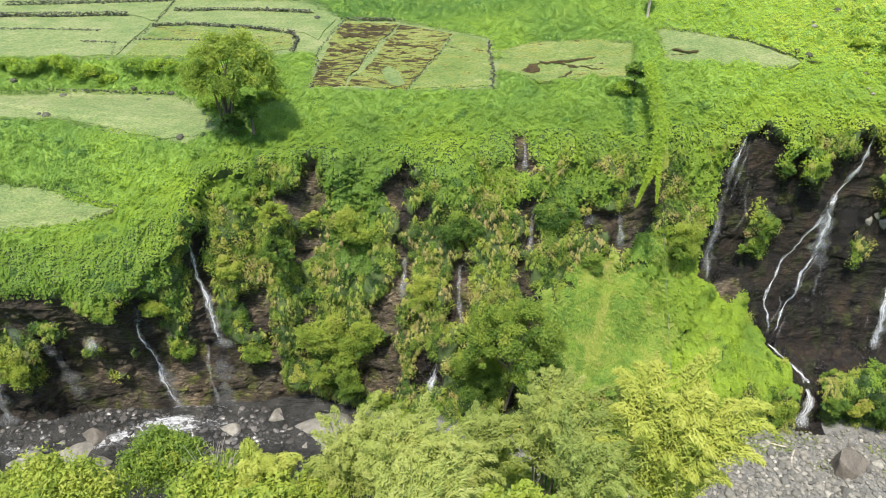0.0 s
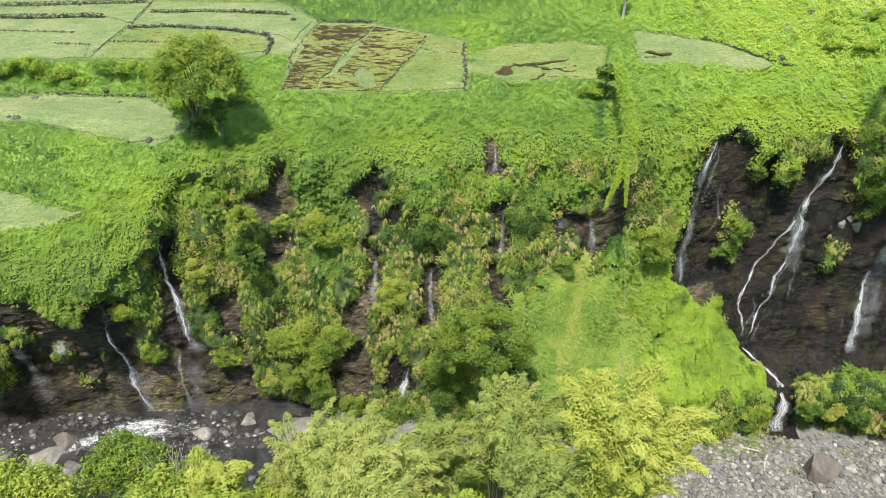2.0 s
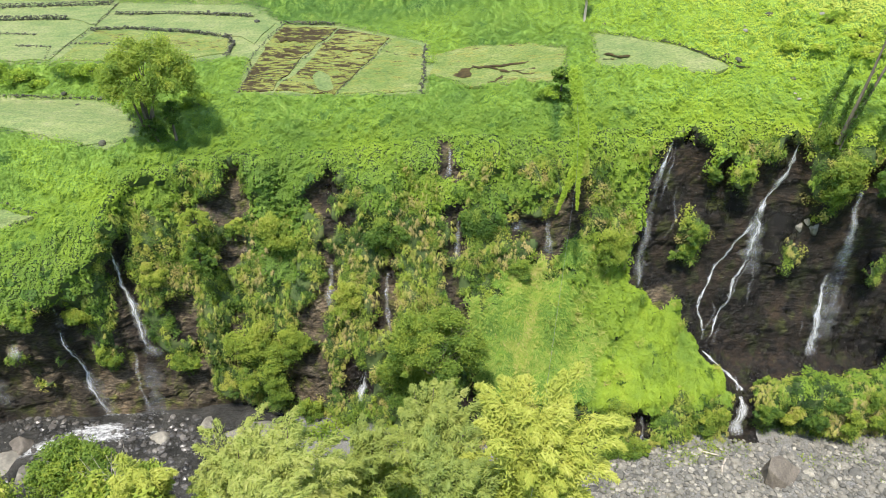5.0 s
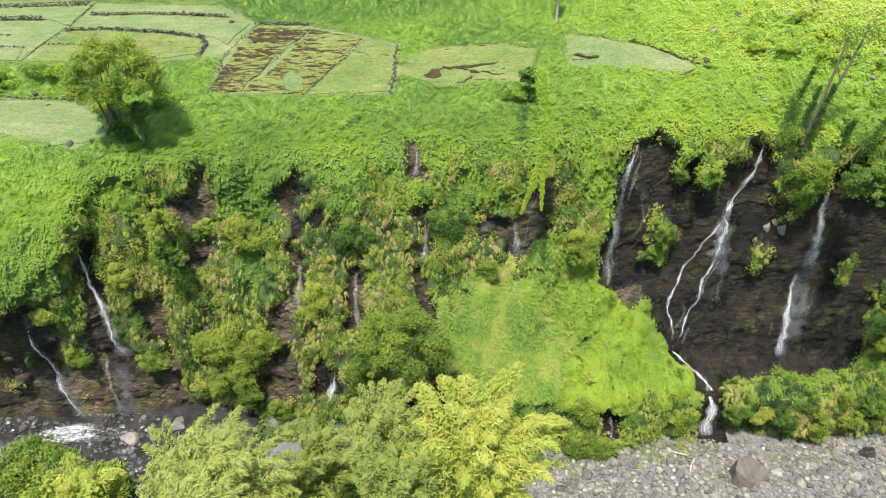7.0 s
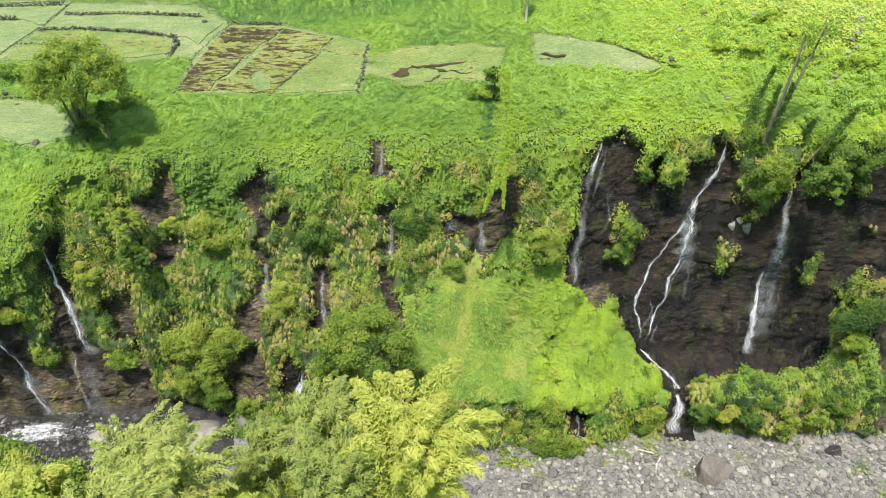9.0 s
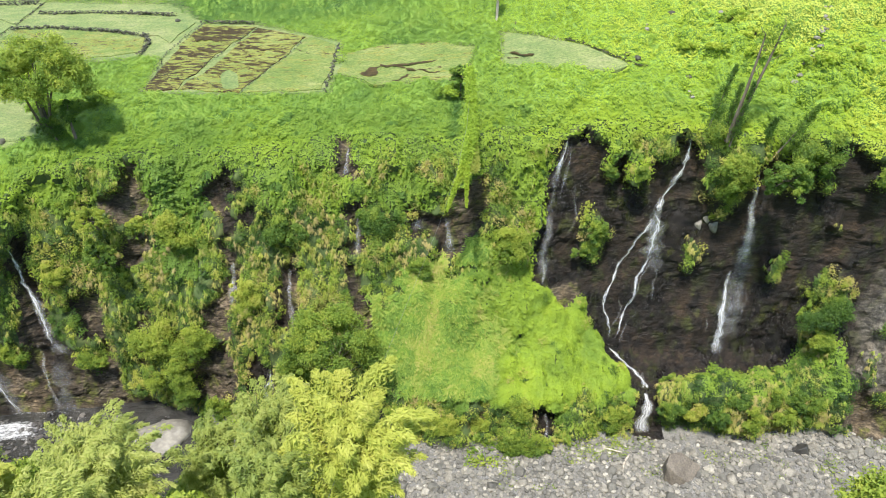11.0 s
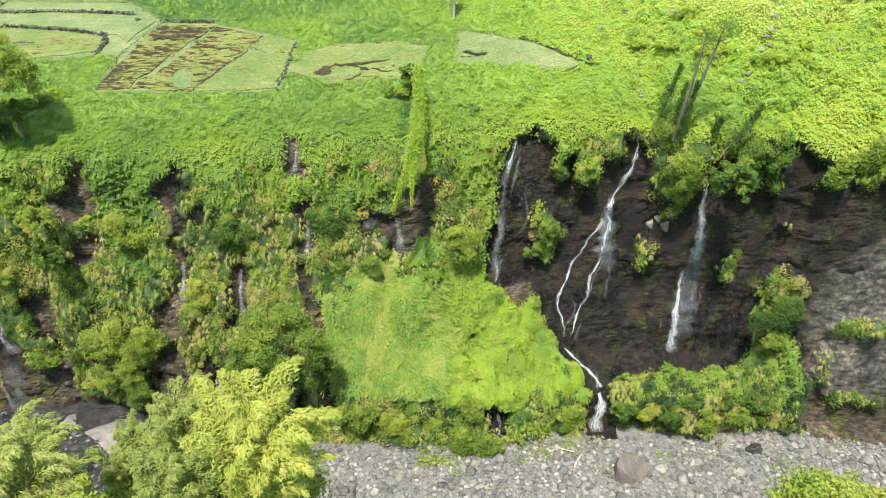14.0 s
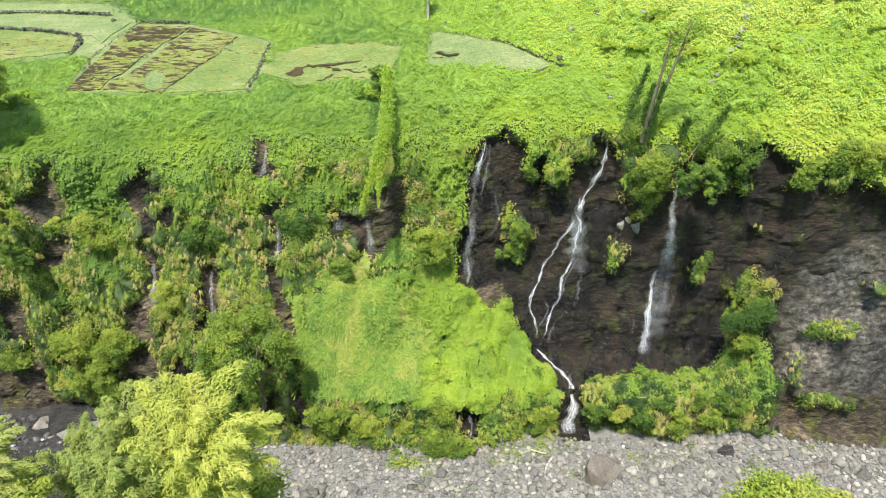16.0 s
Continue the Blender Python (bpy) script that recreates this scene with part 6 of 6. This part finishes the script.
NEAR_TREES = [  # kind, label, crown, radius, clumps, leaves per clump, leaf, material, tint, style
    ("bamboo", "yellow-green bamboo clump with feathery plumes", (11.8, 24.6, 26.2), (4.4, 3.6, 5.2), 58, 650, 0.26, BAMBOO, 0.62, "plume"),
    ("bamboo", "small yellow-green bamboo clump by the river", (-10.6, 27.0, 20.6), (2.6, 2.4, 3.4), 22, 550, 0.26, BAMBOO, 0.58, "plume"),
    ("casuarina_tree", "olive feathery tree bent by the wind", (6.4, 28.6, 23.4), (3.2, 3.2, 3.8), 70, 300, 0.24, NEEDLE, 0.56, "feather"), ("casuarina_tree", "grey-green feathery tree bent by the wind", (7.4, 23.6, 25.4), (2.8, 2.8, 3.4), 60, 300, 0.24, NEEDLE, 0.46, "feather"),
    ("casuarina_tree", "grey-green feathery tree bent by the wind", (2.2, 29.6, 20.4), (3.2, 3.0, 3.4), 60, 300, 0.24, NEEDLE, 0.48, "feather"), ("acacia_tree", "yellow-olive feathery tree with fine leaves", (-1.6, 24.6, 25.0), (4.0, 3.6, 3.8), 90, 300, 0.24, NEEDLE, 0.66, "feather"),
    ("acacia_tree", "olive feathery tree with fine leaves", (-5.4, 29.0, 20.4), (3.8, 3.4, 3.4), 80, 280, 0.24, NEEDLE, 0.62, "feather"), ("acacia_tree", "yellow-olive feathery tree with fine leaves", (-1.2, 18.5, 28.2), (3.8, 3.2, 3.4), 70, 280, 0.24, NEEDLE, 0.64, "feather"),
    ("bank_tree", "round green leafy tree on the near bank", (3.6, 20.0, 26.4), (2.6, 2.6, 2.6), 50, 180, 0.32, SHRUB, 0.40, "broad"), ("bank_tree", "yellow-green leafy tree on the near bank", (-26.5, 30.0, 14.6), (5.6, 4.0, 3.6), 100, 230, 0.27, SHRUB, 0.52, "broad"),
    ("bank_tree", "dark green rounded shrub above the river", (-22.4, 38.2, 9.8), (3.6, 3.0, 2.8), 70, 220, 0.25, SHRUB, 0.33, "broad"), ("bank_tree", "green leafy shrub above the river", (-17.0, 36.5, 9.2), (2.6, 2.4, 2.2), 50, 220, 0.3, SHRUB, 0.42, "broad"), ("bank_tree", "green leafy tree on the near bank", (-15.8, 30.6, 14.8), (3.0, 2.8, 2.8), 50, 180, 0.32, SHRUB, 0.42, "broad"),
    ("bank_tree", "yellow-green leafy tree beside the gravel", (46.6, 28.2, 16.8), (4.2, 3.2, 3.6), 90, 230, 0.25, SHRUB, 0.52, "broad"), ("bank_tree", "green leafy tree on the near bank", (-34.5, 31.5, 12.0), (4.6, 4.0, 3.4), 70, 220, 0.26, SHRUB, 0.46, "broad"), ("bank_tree", "green leafy tree on the near bank", (-9.4, 22.6, 22.6), (3.4, 3.2, 2.8), 60, 180, 0.32, SHRUB, 0.46, "broad"),
    ("bank_tree", "olive leafy tree low on the near bank", (9.6, 31.4, 15.6), (3.2, 3.0, 2.8), 60, 180, 0.28, SHRUB, 0.50, "broad"), ("bank_tree", "olive leafy tree low on the near bank", (4.2, 34.4, 11.4), (3.0, 2.8, 2.6), 60, 180, 0.28, SHRUB, 0.46, "broad"), ("bank_tree", "green leafy tree low on the near bank", (-1.4, 35.0, 10.6), (3.2, 2.8, 2.6), 60, 180, 0.28, SHRUB, 0.46, "broad"), ("bank_tree", "green leafy tree low on the near bank", (-8.6, 34.6, 10.8), (3.0, 2.8, 2.4), 60, 180, 0.28, SHRUB, 0.50, "broad"),
]
for name, label, crown, radius, clumps, per, leaf, mat, tn, style in NEAR_TREES:
    foot = (crown[0], crown[1], bank(crown[0], crown[1]))
    if style == "broad":
        tree(name, label, foot, crown, radius, clumps, per, leaf, mat, tn, style, trunk_r=0.2, hollow=0.3)
    elif style == "plume":
        plume_tree(name, label, foot, crown, radius, clumps, per, leaf, mat, tn, 1.0, 0.62, 0.08)
    else:
        plume_tree(name, label, foot, crown, radius, clumps, per, leaf, mat, tn, 0.7, 0.5, 0.18)

CLIFF_SHRUBS = [  # x, z of the crown's middle, radius, tint, label
    (-11.6, 9.0, 2.5, 0.42, "rounded green tree on the cliff"), (-7.2, 9.6, 1.6, 0.38, "rounded green shrub on the cliff"), (-10.6, 5.2, 2.0, 0.30, "dark moss-green hanging shrub"),
    (4.0, 6.4, 2.4, 0.16, "dark green shrub at the cliff foot"), (9.6, 21.0, 1.6, 0.30, "dark drooping shrub under the creepers"), (1.6, 20.6, 1.5, 0.26, "dark green shrub on the cliff"),
    (-12.4, 20.4, 0.8, 0.40, "small green shrub in a rock niche"), (-6.4, 2.0, 1.3, 0.42, "small shrub at the river's edge"), (31.0, 17.2, 1.0, 0.34, "green shrub on the dark wall"), (31.4, 19.8, 0.8, 0.30, "small green shrub on the dark wall"), (32.2, 25.4, 0.7, 0.32, "olive shrub hanging under the rim"), (34.6, 25.8, 0.8, 0.34, "green shrub hanging under the rim"),
    (42.2, 27.2, 1.7, 0.42, "green shrub hanging beside the waterfall"), (41.4, 29.8, 1.5, 0.36, "green shrub on the brink"), (50.2, 28.4, 1.8, 0.30, "olive tree on the brink"), (54.0, 13.0, 2.0, 0.22, "green tree growing from the wall"), (53.8, 9.6, 1.4, 0.32, "green shrub on the ledge"), (55.4, 28.0, 1.3, 0.50, "yellow-green shrub on the brink"),
    (58.6, 29.2, 1.6, 0.50, "yellow-green shrub on the brink"), (61.5, 29.2, 1.6, 0.56, "pale yellow-green shrub on the brink"), (45.6, 5.0, 1.0, 0.22, "green shrub on the lower ledge"), (49.0, 4.8, 1.1, 0.26, "green shrub on the lower ledge"), (42.4, 4.8, 0.9, 0.20, "green shrub on the lower ledge"), (51.6, 4.8, 1.2, 0.24, "green shrub on the lower ledge"), (47.4, 3.2, 1.2, 0.52, "yellowish shrub hanging from the ledge"), (39.6, 3.8, 1.2, 0.28, "green shrub beside the outlet fall"), (40.8, 4.6, 0.9, 0.26, "green shrub on the lower ledge"), (43.8, 3.2, 1.0, 0.28, "green shrub hanging from the ledge"), (41.6, 2.8, 1.1, 0.56, "yellowish shrub hanging from the ledge"), (50.4, 2.8, 1.0, 0.40, "green shrub hanging from the ledge"), (53.2, 3.8, 1.2, 0.42, "green shrub hanging from the ledge"),
    (23.0, 1.4, 1.7, 0.38, "green shrub at the foot of the mound"), (25.6, 1.0, 1.3, 0.36, "green shrub at the foot of the mound"), (20.2, 2.0, 1.3, 0.44, "green shrub at the foot of the mound"), (34.0, 3.2, 1.4, 0.52, "yellowish shrub beside the outlet fall"), (24.4, 4.6, 1.4, 0.40, "green shrub on the mound's front"), (16.5, 2.8, 1.4, 0.5, "olive shrub at the cliff foot"), (12.6, 4.4, 1.6, 0.40, "green shrub at the cliff foot"),
    (-41.6, 8.6, 1.8, 0.50, "yellow-green shrub hanging on the cliff"), (-26.4, 8.2, 1.0, 0.50, "mossy shrub hanging on the cliff"), (-19.2, 6.4, 1.1, 0.34, "green shrub on the cliff"), (-20.8, 16.0, 1.2, 0.62, "yellow-olive shrub on the cliff"), (-27.6, 14.0, 1.1, 0.60, "yellowish shrub under the rim"), (-31.2, 15.4, 1.2, 0.46, "green shrub under the rim"),
    (-1.6, 14.6, 1.5, 0.58, "yellow-olive shrub on the cliff"), (14.2, 17.4, 1.2, 0.46, "green shrub on the cliff"), (23.4, 18.8, 1.7, 0.52, "yellow-green shrub on the cliff"), (-9.2, 20.6, 1.6, 0.52, "bright green shrub on the cliff"), 
]
for i, (x, z, r, tn, label) in enumerate(CLIFF_SHRUBS):
    q = cliff_at(x, z)
    out = 0.45 * r
    foot = (x, q.y + 0.3, max(z - 0.9 * r, 0.0))
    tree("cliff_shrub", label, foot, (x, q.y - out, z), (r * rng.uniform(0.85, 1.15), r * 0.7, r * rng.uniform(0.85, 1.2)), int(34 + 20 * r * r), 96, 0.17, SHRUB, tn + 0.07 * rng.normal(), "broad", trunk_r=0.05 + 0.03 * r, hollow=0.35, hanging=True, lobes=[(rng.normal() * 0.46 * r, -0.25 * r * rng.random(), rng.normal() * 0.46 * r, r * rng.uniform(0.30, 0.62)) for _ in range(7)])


def lobes_for(radius, count, small=0.24, large=0.42):
    """Lobes spread over a crown of these half widths, in a spiral from its top down."""
    result = []
    for i in range(count):
        up, turn = 1 - 1.6 * (i + 0.5) / count, 2.4 * i + 0.4 * rng.normal()
        flat = math.sqrt(max(0.0, 1 - up * up))
        k = rng.uniform(0.62, 0.92)
        result.append((radius[0] * flat * math.cos(turn) * k, radius[1] * flat * math.sin(turn) * k, radius[2] * up * k, min(radius) * rng.uniform(small, large)))
    return result


STANDING = [  # label, foot, crown, radius, clumps, leaves per clump, leaf, tint
    ("large dark green tree rooted at the cliff foot", (6.2, 50.2, 3.0), (6.5, 48.6, 12.8), (4.2, 3.2, 4.3), 190, 170, 0.19, 0.31),
    ("round olive tree growing out of the cliff", (-16.4, 58.4, 19.4), (-15.8, 55.8, 22.2), (1.5, 1.3, 1.35), 60, 110, 0.15, 0.50),
    ("drooping dark olive tree on the cliff", (-16.2, 58.0, 15.0), (-15.8, 55.6, 18.0), (1.7, 1.3, 2.0), 70, 110, 0.17, 0.26),
    ("dark olive tree leaning out over the wall", (46.8, 56.8, 26.0), (45.9, 53.4, 27.2), (2.1, 1.8, 1.8), 80, 120, 0.18, 0.20),
]
for label, foot, crown, radius, clumps, per, leaf, tn in STANDING:
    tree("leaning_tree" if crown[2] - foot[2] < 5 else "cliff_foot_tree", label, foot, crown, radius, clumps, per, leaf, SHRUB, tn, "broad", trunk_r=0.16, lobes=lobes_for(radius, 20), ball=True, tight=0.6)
tagged_scrub = [(-45, 74.3), (-42, 74.6), (-39, 74.4), (-36, 74.2), (-33, 74.4), (-30, 74), (-27, 73.6), (-24.5, 73), (-47.5, 75.2), (-22, 66), (-17, 67), (-19.5, 66.5), (17.6, 65.6)]
for x, y in tagged_scrub:
    h = height_at(x, y)
    r = rng.uniform(0.9, 1.6)
    tree("shrub", "green leafy shrub among the creepers", (x, y, h), (x, y, h + 0.6 * r), (r * 1.5, r * 0.8, r * 0.5), 34, 110, 0.2, LEAF, rng.uniform(0.38, 0.52), "broad", trunk_r=0.06)

# thin bare trunks and dark slender trees on the brink
for foot, knee, tip in [((41.5, 57.4, 29.2), (42.4, 56.7, 33.9), (43.6, 56.6, 39.6)), ((41.4, 57.2, 29.2), (41.9, 56.8, 34.4), (42.3, 56.8, 38.7))]:
    root = new("bare_tree")
    root.location = foot
    foot, knee, tip = (np.array(v) for v in (foot, knee, tip))
    line = [(1 - q) ** 2 * foot + 2 * q * (1 - q) * (2 * knee - (foot + tip) / 2) + q * q * tip - foot for q in np.linspace(0, 1, 9)]
    part("trunk", tubes_mesh("trunk", [(line, list(np.linspace(0.19, 0.07, 9)))], BARK), root)
    for k in (4, 5, 6, 7, 8):
        end = line[k] + np.array([rng.uniform(-0.5, 0.9), rng.normal() * 0.3, rng.uniform(0.4, 0.9)])
        part("limb", tubes_mesh("limb", [([line[k], (line[k] + end) / 2 + np.array([0, 0, -0.06]), end], [0.045, 0.03, 0.012])], BARK), root)
    c = line[8] + np.array([0.5, 0, -0.3]) + rng.normal(size=(420, 3)) * np.array([0.5, 0.4, 0.55])
    part("crown", leaves("crown", c, np.array([0, -0.2, 0.7]), rng.uniform(0.12, 0.24, 420), 0.34, SHRUB, 0.6, 0.6, small=True), root)
    tagged(root, "tall thin bare trunk with a small tuft on top", "tree")


def spire(label, foot, top, wide, tint):
    """A slender tree: leaning stem, short drooping boughs and dark leaves, wide low down and pointed above."""
    root = new("slender_tree")
    root.location = foot
    way = np.array(top, float) - np.array(foot, float)
    part("trunk", tubes_mesh("trunk", [([way * q for q in (-0.05, 0.3, 0.6, 0.95)], [0.10, 0.08, 0.05, 0.02])], BARK), root)
    pos, count = [], 34
    for i in range(count):
        q = 0.12 + 0.86 * (i + rng.random()) / count
        reach = wide * (1.05 - q) ** 0.8 * rng.uniform(0.5, 1.2)
        a_ = rng.random() * 6.283
        end = way * q + np.array([math.cos(a_) * reach, math.sin(a_) * reach, 0.25 * reach])
        u = rng.random((75, 1))
        pos.append(way * q + (end - way * q) * u + rng.normal(size=(75, 3)) * np.array([0.16, 0.16, 0.18]) * (0.5 + 0.8 * (1 - q)))
    pos = np.concatenate(pos)
    part("crown", leaves("crown", pos, np.array([0, -0.3, 0.6]), rng.uniform(0.10, 0.2, len(pos)), tint + 0.06 * rng.normal(size=len(pos)), SHRUB, 0.55, 0.6, 0.8, small=True), root)
    return tagged(root, label, "tree")


spire("dark slender feathery tree on the brink", (40.2, 58.8, 29.6), (41.6, 59.0, 35.6), 0.9, 0.22)
spire("dark slender vine-clad tree beside a bare trunk", (41.2, 57.9, 29.0), (41.9, 57.8, 34.4), 0.55, 0.20)
spire("dark slender vine-clad tree beside a bare trunk", (41.8, 57.2, 29.0), (42.3, 56.6, 35.0), 0.6, 0.18)
spire("dark olive feathery tree leaning over the brink", (46.0, 56.6, 28.6), (47.8, 55.6, 33.2), 1.1, 0.27)
spire("small dark feathery tree on the brink", (44.6, 57.0, 29.0), (45.0, 56.6, 31.6), 0.7, 0.18)

# ---- vine-clad cable that runs out from a thicket on the terrace over the river ----
root = new("vine_cable")
root.location = (18.5, 65.2, 33.0)
line = [Vector((18.5, 65.2, 33.2)), Vector((19.0, 60.8, 32.0)), Vector((18.6, 56.5, 30.9)), Vector((17.6, 50.5, 29.6)), Vector((16.3, 44.8, 28.6)), Vector((8.0, 8.0, 27.5))]
inv = Matrix.Translation(-Vector(root.location))
me = tubes_mesh("cable", [(line, [0.007] * 6)], STEEL)
me.transform(inv)
part("cable", me, root, "thin grey steel cable")


def vine_rope(name, line, count, half, tint, label):
    """Leaves round a line, half wide at its points."""
    seg, q = np.array(line, float), rng.random(count)
    at = q * (len(seg) - 1)
    pos = np.stack([np.interp(at, np.arange(len(seg)), seg[:, k]) for k in range(3)], 1)
    body = np.interp(at, np.arange(len(seg)), half)
    pos = pos + rng.normal(size=pos.shape) * body[:, None] * np.array([0.5, 0.35, 0.6])
    me = leaves(name, pos - np.array(root.location), np.array([-0.2, -0.4, 0.8]), rng.uniform(0.11, 0.24, count), tint + 0.04 * rng.normal(size=count), LEAF, 0.8, 0.5, 0.8, small=True)
    part(name, me, root, label)


vine_rope("vines", [(19.0, 63.9, 33.4), (19.2, 60.5, 31.6), (19.1, 57.2, 29.8), (18.5, 55.2, 28.4)], 7000, [0.45, 0.5, 0.55, 0.45], 0.60, "green vines draped over the cable")
vine_rope("strand", [(18.4, 55.0, 28.2), (17.7, 54.4, 26.4), (16.9, 53.8, 24.2)], 1900, [0.36, 0.24, 0.06], 0.68, "lime green strand hanging from the cable")
vine_rope("strand", [(18.6, 55.0, 28.2), (18.6, 54.2, 26.8), (18.6, 53.4, 24.8)], 1400, [0.30, 0.18, 0.05], 0.68, "lime green strand hanging from the cable")
m_ = 2600
q, drop = rng.random(m_), rng.random(m_)
pos = np.array([19.3, 57.0, 29.2]) + (np.array([18.8, 54.8, 27.6]) - np.array([19.3, 57.0, 29.2])) * q[:, None]
pos = pos + np.stack([0.15 + 0.5 * drop * np.sin(q * 3.14), rng.normal(size=m_) * 0.1, -drop * 1.1 * np.sin(q * 3.14)], 1)
me = leaves("dry_vines", pos - np.array(root.location), np.array([-0.2, -0.8, 0.4]), rng.uniform(0.25, 0.5, m_), 0.66, BLADE, 0.16, 0.4, 1.5, small=True)
part("dry_vines", me, root, "straw-coloured dry vines")
tagged(root, "steel cable overgrown with hanging green vines", "cable")
tree("thicket", "dark ivy-covered thicket holding the cable", (18.4, 65.4, height_at(18.4, 65.4)), (18.3, 65.2, 32.4), (0.9, 0.8, 1.5), 22, 150, 0.24, SHRUB, 0.16, trunk_r=0.12)
root = new("wooden_post")
root.location = (22.6, 79.4, height_at(22.6, 79.4))
part("post", tubes_mesh("post", [([(0, 0, -0.4), (0.05, 0, 2.0), (-0.05, 0, 4.2), (0.02, 0, 6.4)], [0.17, 0.15, 0.15, 0.13])], DEAD_WOOD), root)
pos = np.stack([rng.normal(size=700) * 0.28, rng.normal(size=700) * 0.25, 6.4 * rng.random(700) ** 0.7], 1)
part("ivy", leaves("ivy", pos[pos[:, 2] > 2.2], np.array([0, -0.4, 0.6]), 0.24, 0.5, LEAF, 0.8, 0.5, small=True), root, "lime green ivy climbing the post")
tagged(root, "pale wooden post with ivy behind the cress beds", "post")

# bits: drift logs, pale rock slabs
for x, y, ln, turn in [(32.6, 47.9, 3.4, -14), (34.4, 46.4, 2.0, 60)]:
    ob = new("drift_log", tubes_mesh("drift_log", [([(-ln / 2, 0, 0), (0, 0.08, 0.05), (ln / 2, -0.05, 0.02)], [0.10, 0.12, 0.07])], DEAD_WOOD))
    c = int(np.argmin(np.abs(xs - x)))
    z = float(Z2[: row_top, c][np.argmin(np.abs(Y2[: row_top, c] - y))])
    ob.matrix_world = pose(x, y, z + 0.12, 0, 0, turn)
    tagged(ob, "pale bare drift log lying on the stones", "log")
for x, z, r in [(42.7, 19.9, 1.05), (41.2, 20.0, 0.85), (41.9, 20.6, 0.6)]:
    q = cliff_at(x, z)
    ob = new("rock_slab", stone_mesh("rock_slab", int(10 * x), PALE_STONE, 6, 10, 0.8, 0.3))
    ob.matrix_world = pose(x, q.y + 0.05, z, 60, 0, 20) @ Matrix.Diagonal((r * 0.7, r * 1.1, r * 0.5, 1))
    tagged(ob, "pale grey slab standing out of the dark wall", "rock")

# small pale rocks where a rill comes down the hillside
rill = densify([(53.4, 69.6), (52.5, 67.9), (51.4, 65.2), (49.6, 63.2), (48.2, 61.4)], 0.42)
for i, (x, y) in enumerate([tuple(q + rng.normal(size=2) * 0.2) for q in rill] + [(56.2, 63.7), (57.0, 63.2), (43.4, 69.8), (45.2, 72.2), (37.0, 71.4), (36.8, 70.6), (39.2, 62.4), (39.3, 61.6)]):
    r = rng.uniform(0.10, 0.27)
    ob = new("rock", stone_mesh("rock", i + 70, PALE_STONE, 5, 9, 0.7))
    ob.matrix_world = pose(x, y, height_at(x, y) + 0.14, rng.uniform(-20, 20), 0, 50 * i) @ Matrix.Diagonal((r * 1.4, r, r, 1))
    tagged(ob, "pale rock beside a rill on the overgrown hillside", "rock", "hillside rocks")

# small dark stones that stand out of the shallow river
p = np.stack([rng.uniform(-48, -11, 1500), rng.uniform(43.5, 52.8, 1500), rng.uniform(-0.05, 0.06, 1500)], 1)
wake = fbm(p[:, 0] * 0.25, p[:, 1] * 0.35, 0 * p[:, 0], 3) + 0.3 * rng.normal(size=1500)
p = p[wake > -0.2]
tagged(new("river_stones", joined_stones("river_stones", p, 0.10 + 0.42 * rng.random(len(p)) ** 2.2, WET_STONE)), "dark wet stones standing out of the shallow river", "stones", kind="stuff")

# a bare pale bush among the leafy ones on the near bank
root = new("bare_bush")
bx, by = -16.4, 33.6
root.location = (bx, by, bank(bx, by))
for i in range(46):
    a_ = rng.random() * 6.283
    top = Vector((math.cos(a_) * rng.uniform(0.5, 2.4), math.sin(a_) * rng.uniform(0.3, 1.6), rng.uniform(8.6, 10.6)))
    start = Vector((0, 0, 6.5)) if i else Vector((0, 0, -0.3))
    part("twig" if i else "trunk", tubes_mesh("twig", [(limb_line(start, top, 0.08, 4), [0.035 * (1 - 0.7 * q / 4) + (0.06 if not i else 0) for q in range(5)])], DEAD_WOOD), root)
tagged(root, "leafless pale bush with thin grey twigs", "shrub")

for i in range(26):
    x, y = rng.uniform(39, 64), rng.uniform(61.5, 84)
    h, r = height_at(x, y), rng.uniform(0.6, 1.2)
    tree("hill_shrub", "low leafy shrub on the overgrown hillside", (x, y, h), (x, y, h + 0.35 * r), (r * 1.5, r, r * 0.45), 24, 90, 0.2, LEAF, rng.uniform(0.42, 0.68), "broad", trunk_r=0.05)
